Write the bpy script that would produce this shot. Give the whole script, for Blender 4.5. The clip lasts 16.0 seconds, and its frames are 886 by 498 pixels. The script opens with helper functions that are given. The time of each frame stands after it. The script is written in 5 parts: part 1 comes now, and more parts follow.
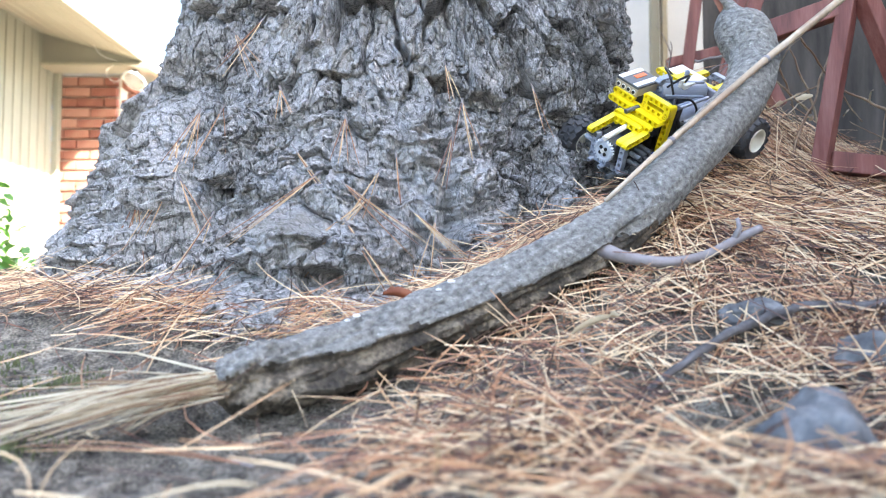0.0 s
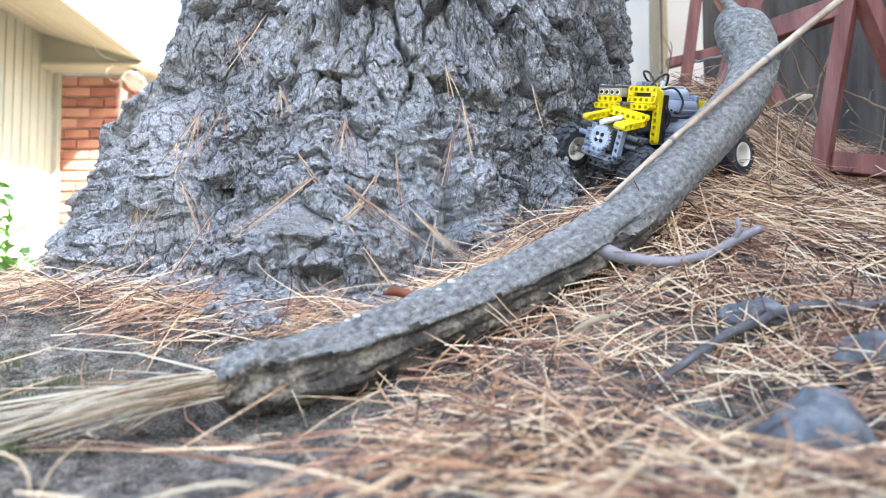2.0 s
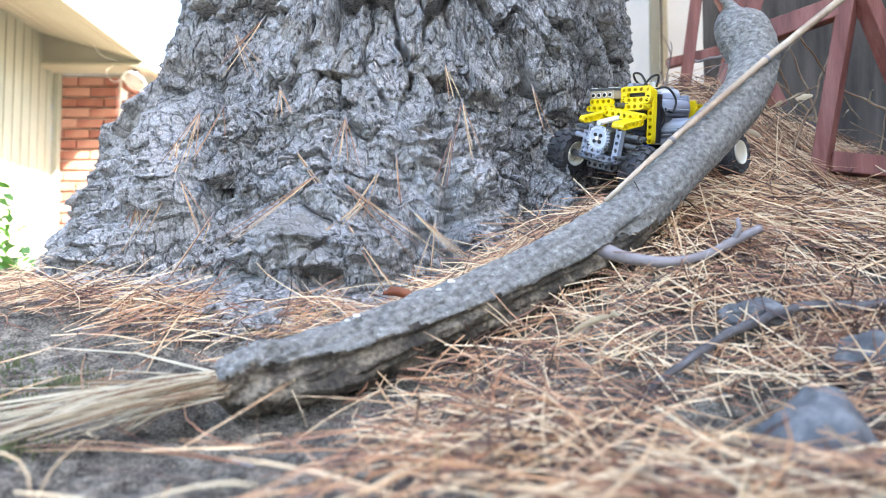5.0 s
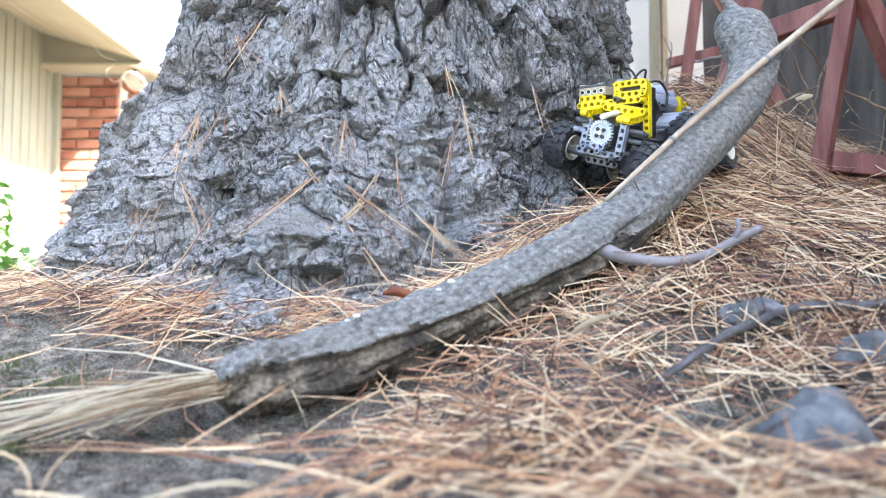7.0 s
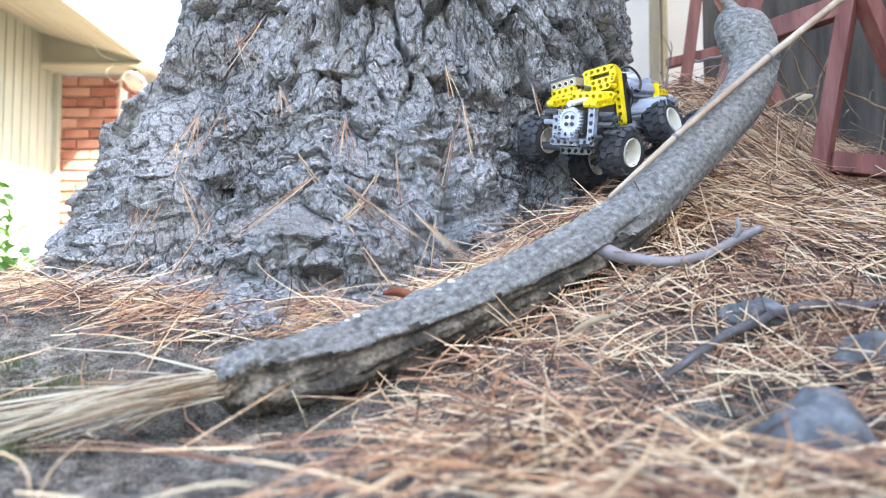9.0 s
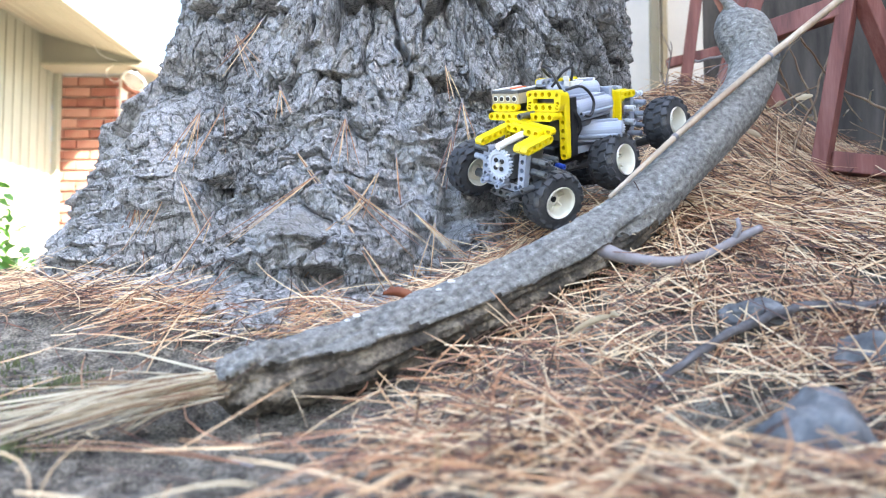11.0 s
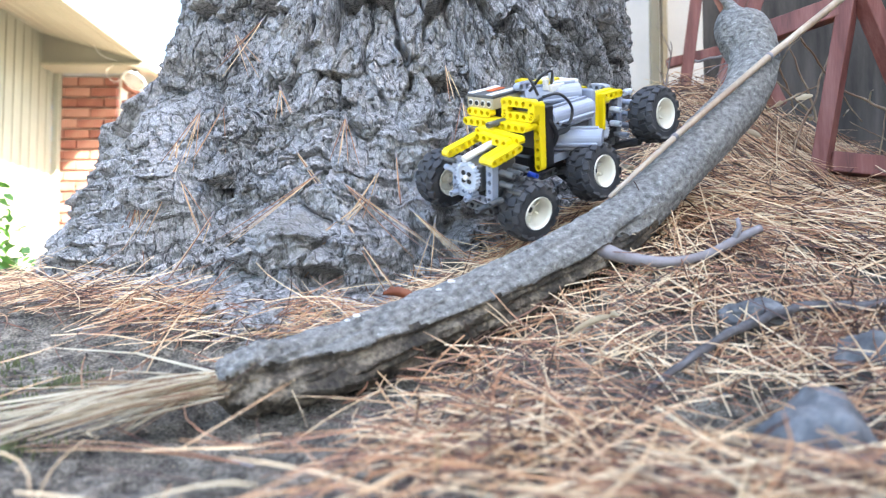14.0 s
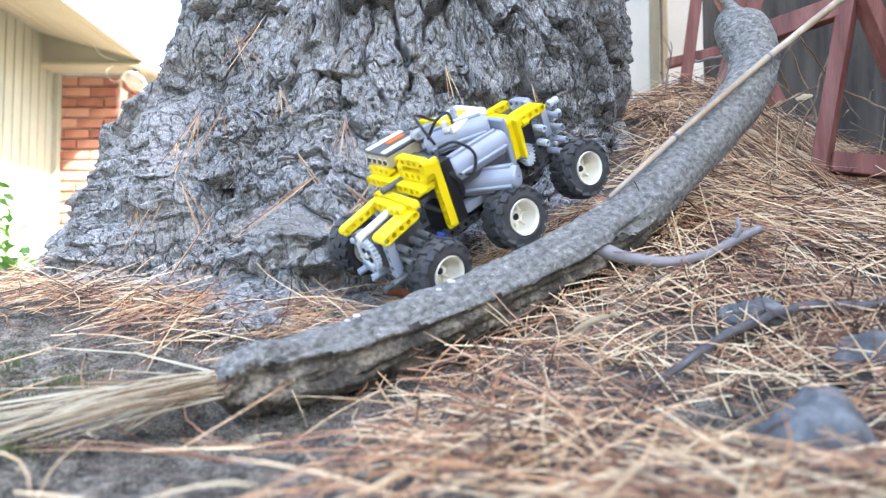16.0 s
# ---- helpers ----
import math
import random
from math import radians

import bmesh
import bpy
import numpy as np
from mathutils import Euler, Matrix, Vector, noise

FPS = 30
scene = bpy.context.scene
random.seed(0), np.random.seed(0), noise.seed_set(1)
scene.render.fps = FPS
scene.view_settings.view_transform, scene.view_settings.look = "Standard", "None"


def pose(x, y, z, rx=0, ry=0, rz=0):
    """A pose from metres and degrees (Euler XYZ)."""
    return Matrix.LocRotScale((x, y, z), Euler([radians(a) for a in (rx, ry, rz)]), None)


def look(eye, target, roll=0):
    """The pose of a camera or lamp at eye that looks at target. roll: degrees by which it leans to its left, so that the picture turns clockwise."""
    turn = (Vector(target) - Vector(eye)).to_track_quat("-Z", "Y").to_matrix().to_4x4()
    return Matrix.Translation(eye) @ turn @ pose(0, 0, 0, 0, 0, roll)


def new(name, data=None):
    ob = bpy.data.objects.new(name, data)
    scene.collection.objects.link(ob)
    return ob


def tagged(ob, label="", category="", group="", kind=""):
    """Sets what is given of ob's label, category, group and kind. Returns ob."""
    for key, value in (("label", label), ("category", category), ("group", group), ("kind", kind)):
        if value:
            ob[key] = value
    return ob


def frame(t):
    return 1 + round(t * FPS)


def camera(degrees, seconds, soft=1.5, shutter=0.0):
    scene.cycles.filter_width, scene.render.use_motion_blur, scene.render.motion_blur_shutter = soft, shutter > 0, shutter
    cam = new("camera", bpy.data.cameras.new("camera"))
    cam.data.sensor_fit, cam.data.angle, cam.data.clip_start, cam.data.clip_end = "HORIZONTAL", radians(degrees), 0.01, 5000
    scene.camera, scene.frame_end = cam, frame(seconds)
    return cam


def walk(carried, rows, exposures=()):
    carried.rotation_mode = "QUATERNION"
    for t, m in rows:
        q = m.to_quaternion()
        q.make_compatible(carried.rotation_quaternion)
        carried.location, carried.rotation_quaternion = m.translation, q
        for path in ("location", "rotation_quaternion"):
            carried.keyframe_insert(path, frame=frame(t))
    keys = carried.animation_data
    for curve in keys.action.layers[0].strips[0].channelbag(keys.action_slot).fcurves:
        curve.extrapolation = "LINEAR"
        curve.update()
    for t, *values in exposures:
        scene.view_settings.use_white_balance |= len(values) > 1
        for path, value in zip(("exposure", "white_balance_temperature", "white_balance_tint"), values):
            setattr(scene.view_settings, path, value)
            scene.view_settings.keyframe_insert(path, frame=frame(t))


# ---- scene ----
# ---- camera ----
cam = camera(65.0, 16.0, soft=1.0, shutter=0.5)
EYE = pose(0, 0, 0.10, 93.0, 0, 0)
walk(cam, [(0.0, EYE), (16.0, EYE)], exposures=[(0.0, 3.71, 6480, 9.5), (16.0, 3.71, 6480, 9.5)])
cam.data.dof.use_dof = True
cam.data.dof.focus_distance = 0.78
cam.data.dof.aperture_fstop = 7.0

# ---- sky and sun ----
SUN_EL, SUN_AZ = 43.0, 60.0          # height of the sun; its bearing, from behind the camera towards the right
world = bpy.data.worlds.new("sky")
scene.world = world
world.use_nodes = True
wn = world.node_tree
sky = wn.nodes.new("ShaderNodeTexSky")
sky.sky_type, sky.sun_disc = "NISHITA", False
sky.sun_elevation, sky.sun_rotation = radians(SUN_EL), radians(180.0 - SUN_AZ)
sky.air_density, sky.dust_density = 1.0, 2.5
wn.nodes["Background"].inputs[1].default_value = 0.09
wn.links.new(sky.outputs[0], wn.nodes["Background"].inputs[0])
sun_data = bpy.data.lights.new("sun", "SUN")
sun_data.energy, sun_data.angle, sun_data.color = 5.0, radians(0.5), (1.0, 0.95, 0.86)
sun = new("sun", sun_data)
SUN_WAY = Vector((math.sin(radians(SUN_AZ)) * math.cos(radians(SUN_EL)),
                  -math.cos(radians(SUN_AZ)) * math.cos(radians(SUN_EL)), math.sin(radians(SUN_EL))))
sun.matrix_world = look(SUN_WAY * 50, (0, 0, 0))


# ---- materials ----
def surface(name, colours, scale=30.0, rough=0.7, bump=0.3, fine=400.0, metal=0.0, spread=(0.3, 0.7), island=0.0,
            stretch=(1, 1, 1), coat=0.0, random_tint=0.0, bump_size=0.002, speck=0.25):
    """Two scales of noise mixed between two or three colours, with relief."""
    m = bpy.data.materials.new(name)
    m.use_nodes = True
    nt = m.node_tree
    p = nt.nodes["Principled BSDF"]
    co = nt.nodes.new("ShaderNodeTexCoord")
    mp = nt.nodes.new("ShaderNodeMapping")
    mp.inputs["Scale"].default_value = stretch
    nt.links.new(co.outputs["Object"], mp.inputs[0])
    n1 = nt.nodes.new("ShaderNodeTexNoise")
    n1.inputs["Scale"].default_value, n1.inputs["Detail"].default_value = scale, 8
    n2 = nt.nodes.new("ShaderNodeTexNoise")
    n2.inputs["Scale"].default_value, n2.inputs["Detail"].default_value = fine, 5
    for n in (n1, n2):
        nt.links.new(mp.outputs[0], n.inputs[0])
    add = nt.nodes.new("ShaderNodeMath")
    add.operation = "MULTIPLY_ADD"
    nt.links.new(n2.outputs[0], add.inputs[0])
    add.inputs[1].default_value = speck
    nt.links.new(n1.outputs[0], add.inputs[2])
    last = add.outputs[0]
    shift = speck * 0.5
    if island or random_tint:
        src = nt.nodes.new("ShaderNodeNewGeometry" if island else "ShaderNodeObjectInfo")
        k = nt.nodes.new("ShaderNodeMath")
        k.operation = "MULTIPLY_ADD"
        nt.links.new(src.outputs["Random Per Island" if island else "Random"], k.inputs[0])
        k.inputs[1].default_value = island or random_tint
        nt.links.new(last, k.inputs[2])
        last = k.outputs[0]
        shift += (island or random_tint) * 0.5
    ramp = nt.nodes.new("ShaderNodeValToRGB")
    el = ramp.color_ramp.elements
    while len(el) < len(colours):
        el.new(0.5)
    for i, c in enumerate(colours):
        el[i].position = min(1.0, (spread[0] + (spread[1] - spread[0]) * i / max(1, len(colours) - 1) + shift) / (1 + 2 * shift) if shift > 0.3 else
                             spread[0] + (spread[1] - spread[0]) * i / max(1, len(colours) - 1) + shift)
        el[i].color = (*c, 1)
    if shift > 0.3:
        sc = nt.nodes.new("ShaderNodeMath")
        sc.operation = "DIVIDE"
        nt.links.new(last, sc.inputs[0])
        sc.inputs[1].default_value = 1 + 2 * shift
        nt.links.new(sc.outputs[0], ramp.inputs[0])
    else:
        nt.links.new(last, ramp.inputs[0])
    nt.links.new(ramp.outputs[0], p.inputs["Base Color"])
    p.inputs["Roughness"].default_value, p.inputs["Metallic"].default_value = rough, metal
    p.inputs["Coat Weight"].default_value = coat
    if bump:
        b = nt.nodes.new("ShaderNodeBump")
        b.inputs["Strength"].default_value, b.inputs["Distance"].default_value = bump, bump_size
        nt.links.new(add.outputs[0], b.inputs["Height"])
        nt.links.new(b.outputs[0], p.inputs["Normal"])
    return m


def bark_surface():
    """Grey flaking bark: wrinkled relief at three sizes, pale flakes, furrows with their shade put into the colour,
    faint rust and moss stains.
    """
    m = bpy.data.materials.new("bark")
    m.use_nodes = True
    nt = m.node_tree
    p = nt.nodes["Principled BSDF"]
    co = nt.nodes.new("ShaderNodeTexCoord")
    mp = nt.nodes.new("ShaderNodeMapping")
    mp.inputs["Scale"].default_value = (1, 1, 0.55)
    nt.links.new(co.outputs["Object"], mp.inputs[0])

    def tex(scale, detail, distortion, rough=0.6):
        n = nt.nodes.new("ShaderNodeTexNoise")
        n.inputs["Scale"].default_value, n.inputs["Detail"].default_value = scale, detail
        n.inputs["Distortion"].default_value, n.inputs["Roughness"].default_value = distortion, rough
        nt.links.new(mp.outputs[0], n.inputs[0])
        return n.outputs[0]

    def math_(op, a, b_):
        n = nt.nodes.new("ShaderNodeMath")
        n.operation = op
        for k, v in enumerate((a, b_)):
            if isinstance(v, (int, float)):
                n.inputs[k].default_value = v
            else:
                nt.links.new(v, n.inputs[k])
        return n.outputs[0]

    wrinkle, flake, stain = tex(150, 6, 0.8, 0.66), tex(520, 4, 0.4), tex(9, 6, 0.6)
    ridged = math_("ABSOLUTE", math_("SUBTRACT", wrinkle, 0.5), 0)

    def fissures(scale, width):
        """Narrow cracks between warped cells: 0 in the crack, 1 beside it."""
        bend = nt.nodes.new("ShaderNodeTexNoise")
        bend.inputs["Scale"].default_value, bend.inputs["Detail"].default_value = scale * 0.7, 4
        nt.links.new(mp.outputs[0], bend.inputs[0])
        push = nt.nodes.new("ShaderNodeVectorMath")
        push.operation = "MULTIPLY_ADD"
        nt.links.new(bend.outputs["Color"], push.inputs[0])
        push.inputs[1].default_value = (1.3 / scale,) * 3
        nt.links.new(mp.outputs[0], push.inputs[2])
        vor = nt.nodes.new("ShaderNodeTexVoronoi")
        vor.feature = "DISTANCE_TO_EDGE"
        vor.inputs["Scale"].default_value = scale
        nt.links.new(push.outputs[0], vor.inputs["Vector"])
        fit = nt.nodes.new("ShaderNodeMapRange")
        fit.interpolation_type = "SMOOTHSTEP"
        fit.inputs["From Max"].default_value = width
        nt.links.new(vor.outputs["Distance"], fit.inputs["Value"])
        return fit.outputs[0]

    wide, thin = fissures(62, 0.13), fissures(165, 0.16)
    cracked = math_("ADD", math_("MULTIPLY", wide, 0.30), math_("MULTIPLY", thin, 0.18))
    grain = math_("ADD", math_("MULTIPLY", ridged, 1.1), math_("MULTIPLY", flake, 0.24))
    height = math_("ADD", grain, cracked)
    # Colour follows the relief: shade in grain and cracks is painted darker here.
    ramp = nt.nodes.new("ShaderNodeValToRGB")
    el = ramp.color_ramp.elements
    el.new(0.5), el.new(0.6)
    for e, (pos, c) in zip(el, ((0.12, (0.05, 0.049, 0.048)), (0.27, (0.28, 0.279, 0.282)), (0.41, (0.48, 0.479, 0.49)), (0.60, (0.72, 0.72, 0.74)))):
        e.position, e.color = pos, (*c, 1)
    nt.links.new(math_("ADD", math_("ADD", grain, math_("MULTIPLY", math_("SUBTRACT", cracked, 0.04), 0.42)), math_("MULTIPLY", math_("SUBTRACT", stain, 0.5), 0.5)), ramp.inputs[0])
    mix = nt.nodes.new("ShaderNodeMix")
    mix.data_type = "RGBA"
    warm = nt.nodes.new("ShaderNodeValToRGB")
    warm.color_ramp.elements[0].position, warm.color_ramp.elements[1].position = 0.52, 0.72
    warm.color_ramp.elements[1].color = (0.55, 0.55, 0.55, 1)
    nt.links.new(tex(17, 6, 0.7), warm.inputs[0])
    nt.links.new(warm.outputs[0], mix.inputs["Factor"])
    nt.links.new(ramp.outputs[0], mix.inputs[6])
    mix.inputs[7].default_value = (0.27, 0.25, 0.205, 1)
    nt.links.new(mix.outputs[2], p.inputs["Base Color"])
    p.inputs["Roughness"].default_value = 0.40
    bump = nt.nodes.new("ShaderNodeBump")
    bump.inputs["Strength"].default_value, bump.inputs["Distance"].default_value = 1.0, 0.0065
    nt.links.new(height, bump.inputs["Height"])
    nt.links.new(bump.outputs[0], p.inputs["Normal"])
    return m


BARK = bark_surface()
SOIL = surface("soil", [(0.045, 0.039, 0.031), (0.125, 0.11, 0.088), (0.215, 0.192, 0.155), (0.37, 0.33, 0.265)], scale=60, fine=480, rough=0.95, bump=1.0, bump_size=0.006, speck=0.7)
NEEDLE = surface("dry_needles", [(0.06, 0.027, 0.018), (0.32, 0.147, 0.078), (0.49, 0.285, 0.145), (0.70, 0.54, 0.34)], scale=14, fine=220,
                 rough=0.5, bump=0.15, island=0.9, spread=(0.2, 0.8))
NEEDLE_ONE = surface("dry_needle", [(0.24, 0.11, 0.065), (0.36, 0.195, 0.11), (0.48, 0.30, 0.165), (0.60, 0.45, 0.28)], scale=14, fine=220,
                     rough=0.5, bump=0.15, random_tint=0.9, spread=(0.2, 0.8))
LOG = surface("weathered_wood", [(0.035, 0.033, 0.03), (0.16, 0.157, 0.148), (0.31, 0.305, 0.288), (0.52, 0.51, 0.49)], scale=240, fine=900, rough=0.75, bump=1.0, bump_size=0.005,
              stretch=(0.8, 0.8, 1), speck=0.45, spread=(0.12, 0.88))
LOG_ROT = surface("rotten_wood", [(0.02, 0.017, 0.013), (0.075, 0.062, 0.047), (0.24, 0.20, 0.15)], scale=40, fine=260, rough=0.85, bump=1.0, bump_size=0.004, speck=0.6)
TWIG = surface("grey_twig", [(0.16, 0.14, 0.14), (0.27, 0.25, 0.26)], scale=40, rough=0.6, bump=0.4, bump_size=0.001)
POLE = surface("cane", [(0.26, 0.18, 0.12), (0.40, 0.31, 0.22), (0.50, 0.42, 0.33)], scale=22, fine=300, rough=0.45, bump=0.2, stretch=(1, 1, 0.2))
DARKTWIG = surface("dark_twig", [(0.05, 0.045, 0.045), (0.10, 0.093, 0.095), (0.16, 0.15, 0.155)], scale=60, fine=300, rough=0.8, bump=0.8, bump_size=0.002)
REDWOOD = surface("red_stained_wood", [(0.11, 0.035, 0.03), (0.20, 0.068, 0.055), (0.27, 0.12, 0.10)], scale=16, fine=180, rough=0.6, bump=0.4,
                  stretch=(3, 3, 0.3))
GREYWOOD = surface("grey_boards", [(0.022, 0.019, 0.017), (0.055, 0.048, 0.042), (0.095, 0.083, 0.073)], scale=9, fine=120, rough=0.8, bump=0.5, stretch=(4, 4, 0.4))
WHITE = surface("white_paint", [(0.72, 0.72, 0.72), (0.82, 0.82, 0.82)], scale=6, fine=90, rough=0.5, bump=0.1)
SIDING = surface("cream_siding", [(0.285, 0.28, 0.22), (0.335, 0.328, 0.26)], scale=3, fine=60, rough=0.55, bump=0.1)
FASCIA = surface("tan_paint", [(0.25, 0.235, 0.185), (0.30, 0.28, 0.225)], scale=3, fine=60, rough=0.55, bump=0.1)
SOFFIT = surface("cream_paint", [(0.34, 0.312, 0.235), (0.39, 0.362, 0.28)], scale=3, fine=60, rough=0.6, bump=0.1)
BRICK = surface("red_brick", [(0.24, 0.085, 0.06), (0.33, 0.135, 0.09), (0.40, 0.20, 0.145)], scale=9, fine=120, rough=0.85, bump=0.5, random_tint=0.5)
MORTAR = surface("mortar", [(0.45, 0.41, 0.34), (0.56, 0.52, 0.44)], scale=20, fine=200, rough=0.9, bump=0.4)
STONE = surface("blue_grey_stone", [(0.06, 0.062, 0.065), (0.12, 0.124, 0.13), (0.22, 0.222, 0.222)], scale=45, fine=300, rough=0.8, bump=0.5, bump_size=0.003)
LEAF = surface("green_leaf", [(0.05, 0.14, 0.02), (0.10, 0.24, 0.04)], scale=20, fine=200, rough=0.4, bump=0.2, island=0.6)
MOSS = surface("moss", [(0.07, 0.085, 0.035), (0.11, 0.13, 0.055)], scale=60, fine=400, rough=0.9, bump=0.8, island=0.5)
DEADLEAF = surface("brown_leaf", [(0.15, 0.04, 0.02), (0.28, 0.09, 0.04)], scale=60, fine=300, rough=0.55, bump=0.4)
PALELEAF = surface("pale_chip", [(0.55, 0.46, 0.32), (0.70, 0.62, 0.46)], scale=60, fine=300, rough=0.6, bump=0.3)
STRAW = surface("pale_straw", [(0.20, 0.12, 0.07), (0.36, 0.29, 0.19), (0.54, 0.49, 0.37)], scale=20, fine=200, rough=0.6, bump=0.3, island=0.7)
ROOFING = surface("roof_felt", [(0.30, 0.28, 0.26), (0.40, 0.38, 0.35)], scale=20, fine=200, rough=0.9, bump=0.4)


def plastic(name, colour, rough=0.28):
    dark = tuple(c * 0.86 for c in colour)
    return surface(name, [dark, colour], scale=40, fine=900, rough=rough, bump=0.05, bump_size=0.0004, spread=(0.25, 0.6), speck=0.15)


YELLOW = plastic("yellow_plastic", (0.86, 0.66, 0.008))
GREY = plastic("light_grey_plastic", (0.32, 0.355, 0.435))
DARKGREY = plastic("dark_grey_plastic", (0.09, 0.095, 0.10), 0.35)
BLACK = plastic("black_plastic", (0.015, 0.015, 0.017), 0.35)
BLUE = plastic("blue_plastic", (0.02, 0.06, 0.35))
ORANGE = plastic("orange_plastic", (0.75, 0.14, 0.02))
TAN = plastic("tan_plastic", (0.42, 0.36, 0.25))
CREAM = plastic("cream_plastic", (0.80, 0.765, 0.66))
PALEGREY = plastic("pale_grey_plastic", (0.52, 0.57, 0.65))
WHITEP = plastic("white_plastic", (0.80, 0.79, 0.74))
RUBBER = surface("tyre_rubber", [(0.028, 0.029, 0.033), (0.05, 0.052, 0.058), (0.11, 0.10, 0.085)], scale=60, fine=500, rough=0.7, bump=0.4, bump_size=0.0006, spread=(0.35, 0.85))
GLASS = bpy.data.materials.new("lamp_glass")
GLASS.use_nodes = True
GLASS.node_tree.nodes["Principled BSDF"].inputs["Transmission Weight"].default_value = 0.85
GLASS.node_tree.nodes["Principled BSDF"].inputs["Roughness"].default_value = 0.15


# ---- mesh helpers ----
def part(name, bm, material, parent=None, label="", smooth=False):
    me = bpy.data.meshes.new(name)
    if smooth:
        for f in bm.faces:
            f.smooth = True
    bm.normal_update()
    bm.to_mesh(me)
    bm.free()
    for m in (material if isinstance(material, (list, tuple)) else [material]):
        me.materials.append(m)
    ob = new(name, me)
    if parent:
        ob.parent = parent
    if label:
        tagged(ob, label)
    return ob


def from_arrays(name, verts, faces, material, parent=None, smooth=True):
    """A mesh from numpy arrays: verts (n, 3) and quads or triangles (m, k)."""
    me = bpy.data.meshes.new(name)
    k = faces.shape[1]
    me.vertices.add(len(verts))
    me.vertices.foreach_set("co", np.ascontiguousarray(verts, dtype=np.float32).ravel())
    me.loops.add(faces.size)
    me.loops.foreach_set("vertex_index", np.ascontiguousarray(faces, dtype=np.int32).ravel())
    me.polygons.add(len(faces))
    me.polygons.foreach_set("loop_start", np.arange(0, faces.size, k, dtype=np.int32))
    me.polygons.foreach_set("loop_total", np.full(len(faces), k, dtype=np.int32))
    me.polygons.foreach_set("use_smooth", np.full(len(faces), smooth, dtype=bool))
    me.update(calc_edges=True)
    me.validate()
    me.materials.append(material)
    ob = new(name, me)
    if parent:
        ob.parent = parent
    return ob


def add_box(bm, size, m=Matrix(), bevel=0.0):
    r = bmesh.ops.create_cube(bm, size=1.0, matrix=m @ Matrix.Diagonal((*size, 1)))
    if bevel:
        es = list({e for v in r["verts"] for e in v.link_edges})
        bmesh.ops.bevel(bm, geom=es, offset=bevel, segments=2, affect="EDGES", profile=0.5)


def box(size, m=Matrix(), bevel=0.0):
    bm = bmesh.new()
    add_box(bm, size, m, bevel)
    return bm


def add_cyl(bm, r, length, m=Matrix(), seg=16, r2=None):
    bmesh.ops.create_cone(bm, cap_ends=True, segments=seg, radius1=r, radius2=r if r2 is None else r2, depth=length, matrix=m)


def lathe(bm, profile, seg, m=Matrix(), mats=None):
    """Turns (radius, height) pairs round the local z axis."""
    rings = []
    for r, h in profile:
        rings.append([bm.verts.new(m @ Vector((r * math.cos(2 * math.pi * i / seg), r * math.sin(2 * math.pi * i / seg), h))) for i in range(seg)])
    for k in range(len(rings) - 1):
        for i in range(seg):
            j = (i + 1) % seg
            bm.faces.new((rings[k][i], rings[k][j], rings[k + 1][j], rings[k + 1][i]))
    return rings


def add_tube(bm, points, radii, seg=6, caps=True):
    pts = [Vector(p) for p in points]
    if not hasattr(radii, "__len__"):
        radii = [radii] * len(pts)
    rings, side = [], None
    for i, p in enumerate(pts):
        d = (pts[min(i + 1, len(pts) - 1)] - pts[max(i - 1, 0)]).normalized()
        if side is None:
            side = d.orthogonal().normalized()
        side = (side - d * side.dot(d)).normalized()
        up = d.cross(side)
        rings.append([bm.verts.new(p + (side * math.cos(2 * math.pi * k / seg) + up * math.sin(2 * math.pi * k / seg)) * radii[i]) for k in range(seg)])
    for a, b in zip(rings, rings[1:]):
        for k in range(seg):
            bm.faces.new((a[k], a[(k + 1) % seg], b[(k + 1) % seg], b[k]))
    if caps:
        bm.faces.new(rings[0][::-1])
        bm.faces.new(rings[-1])


def spline(points, n):
    """n points along a Catmull-Rom curve through rows of numbers."""
    p = np.array(points, float)
    p = np.vstack([2 * p[0] - p[1], p, 2 * p[-1] - p[-2]])
    out = []
    for u in np.linspace(0, len(p) - 3 - 1e-9, n):
        i = int(u)
        t = u - i
        a, b, c, d = p[i:i + 4]
        out.append(0.5 * (2 * b + (c - a) * t + (2 * a - 5 * b + 4 * c - d) * t * t + (3 * b - a - 3 * c + d) * t ** 3))
    return np.array(out)


def hashed(ix, iy, k):
    h = np.sin(ix * 127.1 + iy * 311.7 + k * 74.7) * 43758.5453
    return h - np.floor(h)


def cells(u, v, k=0):
    """Cellular noise: border distance, a random number for the cell, and the way from its centre."""
    iu, iv = np.floor(u), np.floor(v)
    f1 = np.full(u.shape, 9.0)
    f2 = np.full(u.shape, 9.0)
    rnd, du, dv = np.zeros(u.shape), np.zeros(u.shape), np.zeros(u.shape)
    for a in (-1, 0, 1):
        for b in (-1, 0, 1):
            cu, cv = iu + a, iv + b
            x = u - (cu + 0.1 + 0.8 * hashed(cu, cv, k))
            y = v - (cv + 0.1 + 0.8 * hashed(cu, cv, k + 1))
            d = np.hypot(x, y)
            near = d < f1
            f2 = np.where(near, f1, np.minimum(f2, d))
            rnd = np.where(near, hashed(cu, cv, k + 2), rnd)
            du, dv = np.where(near, x, du), np.where(near, y, dv)
            f1 = np.where(near, d, f1)
    return f2 - f1, rnd, du, dv


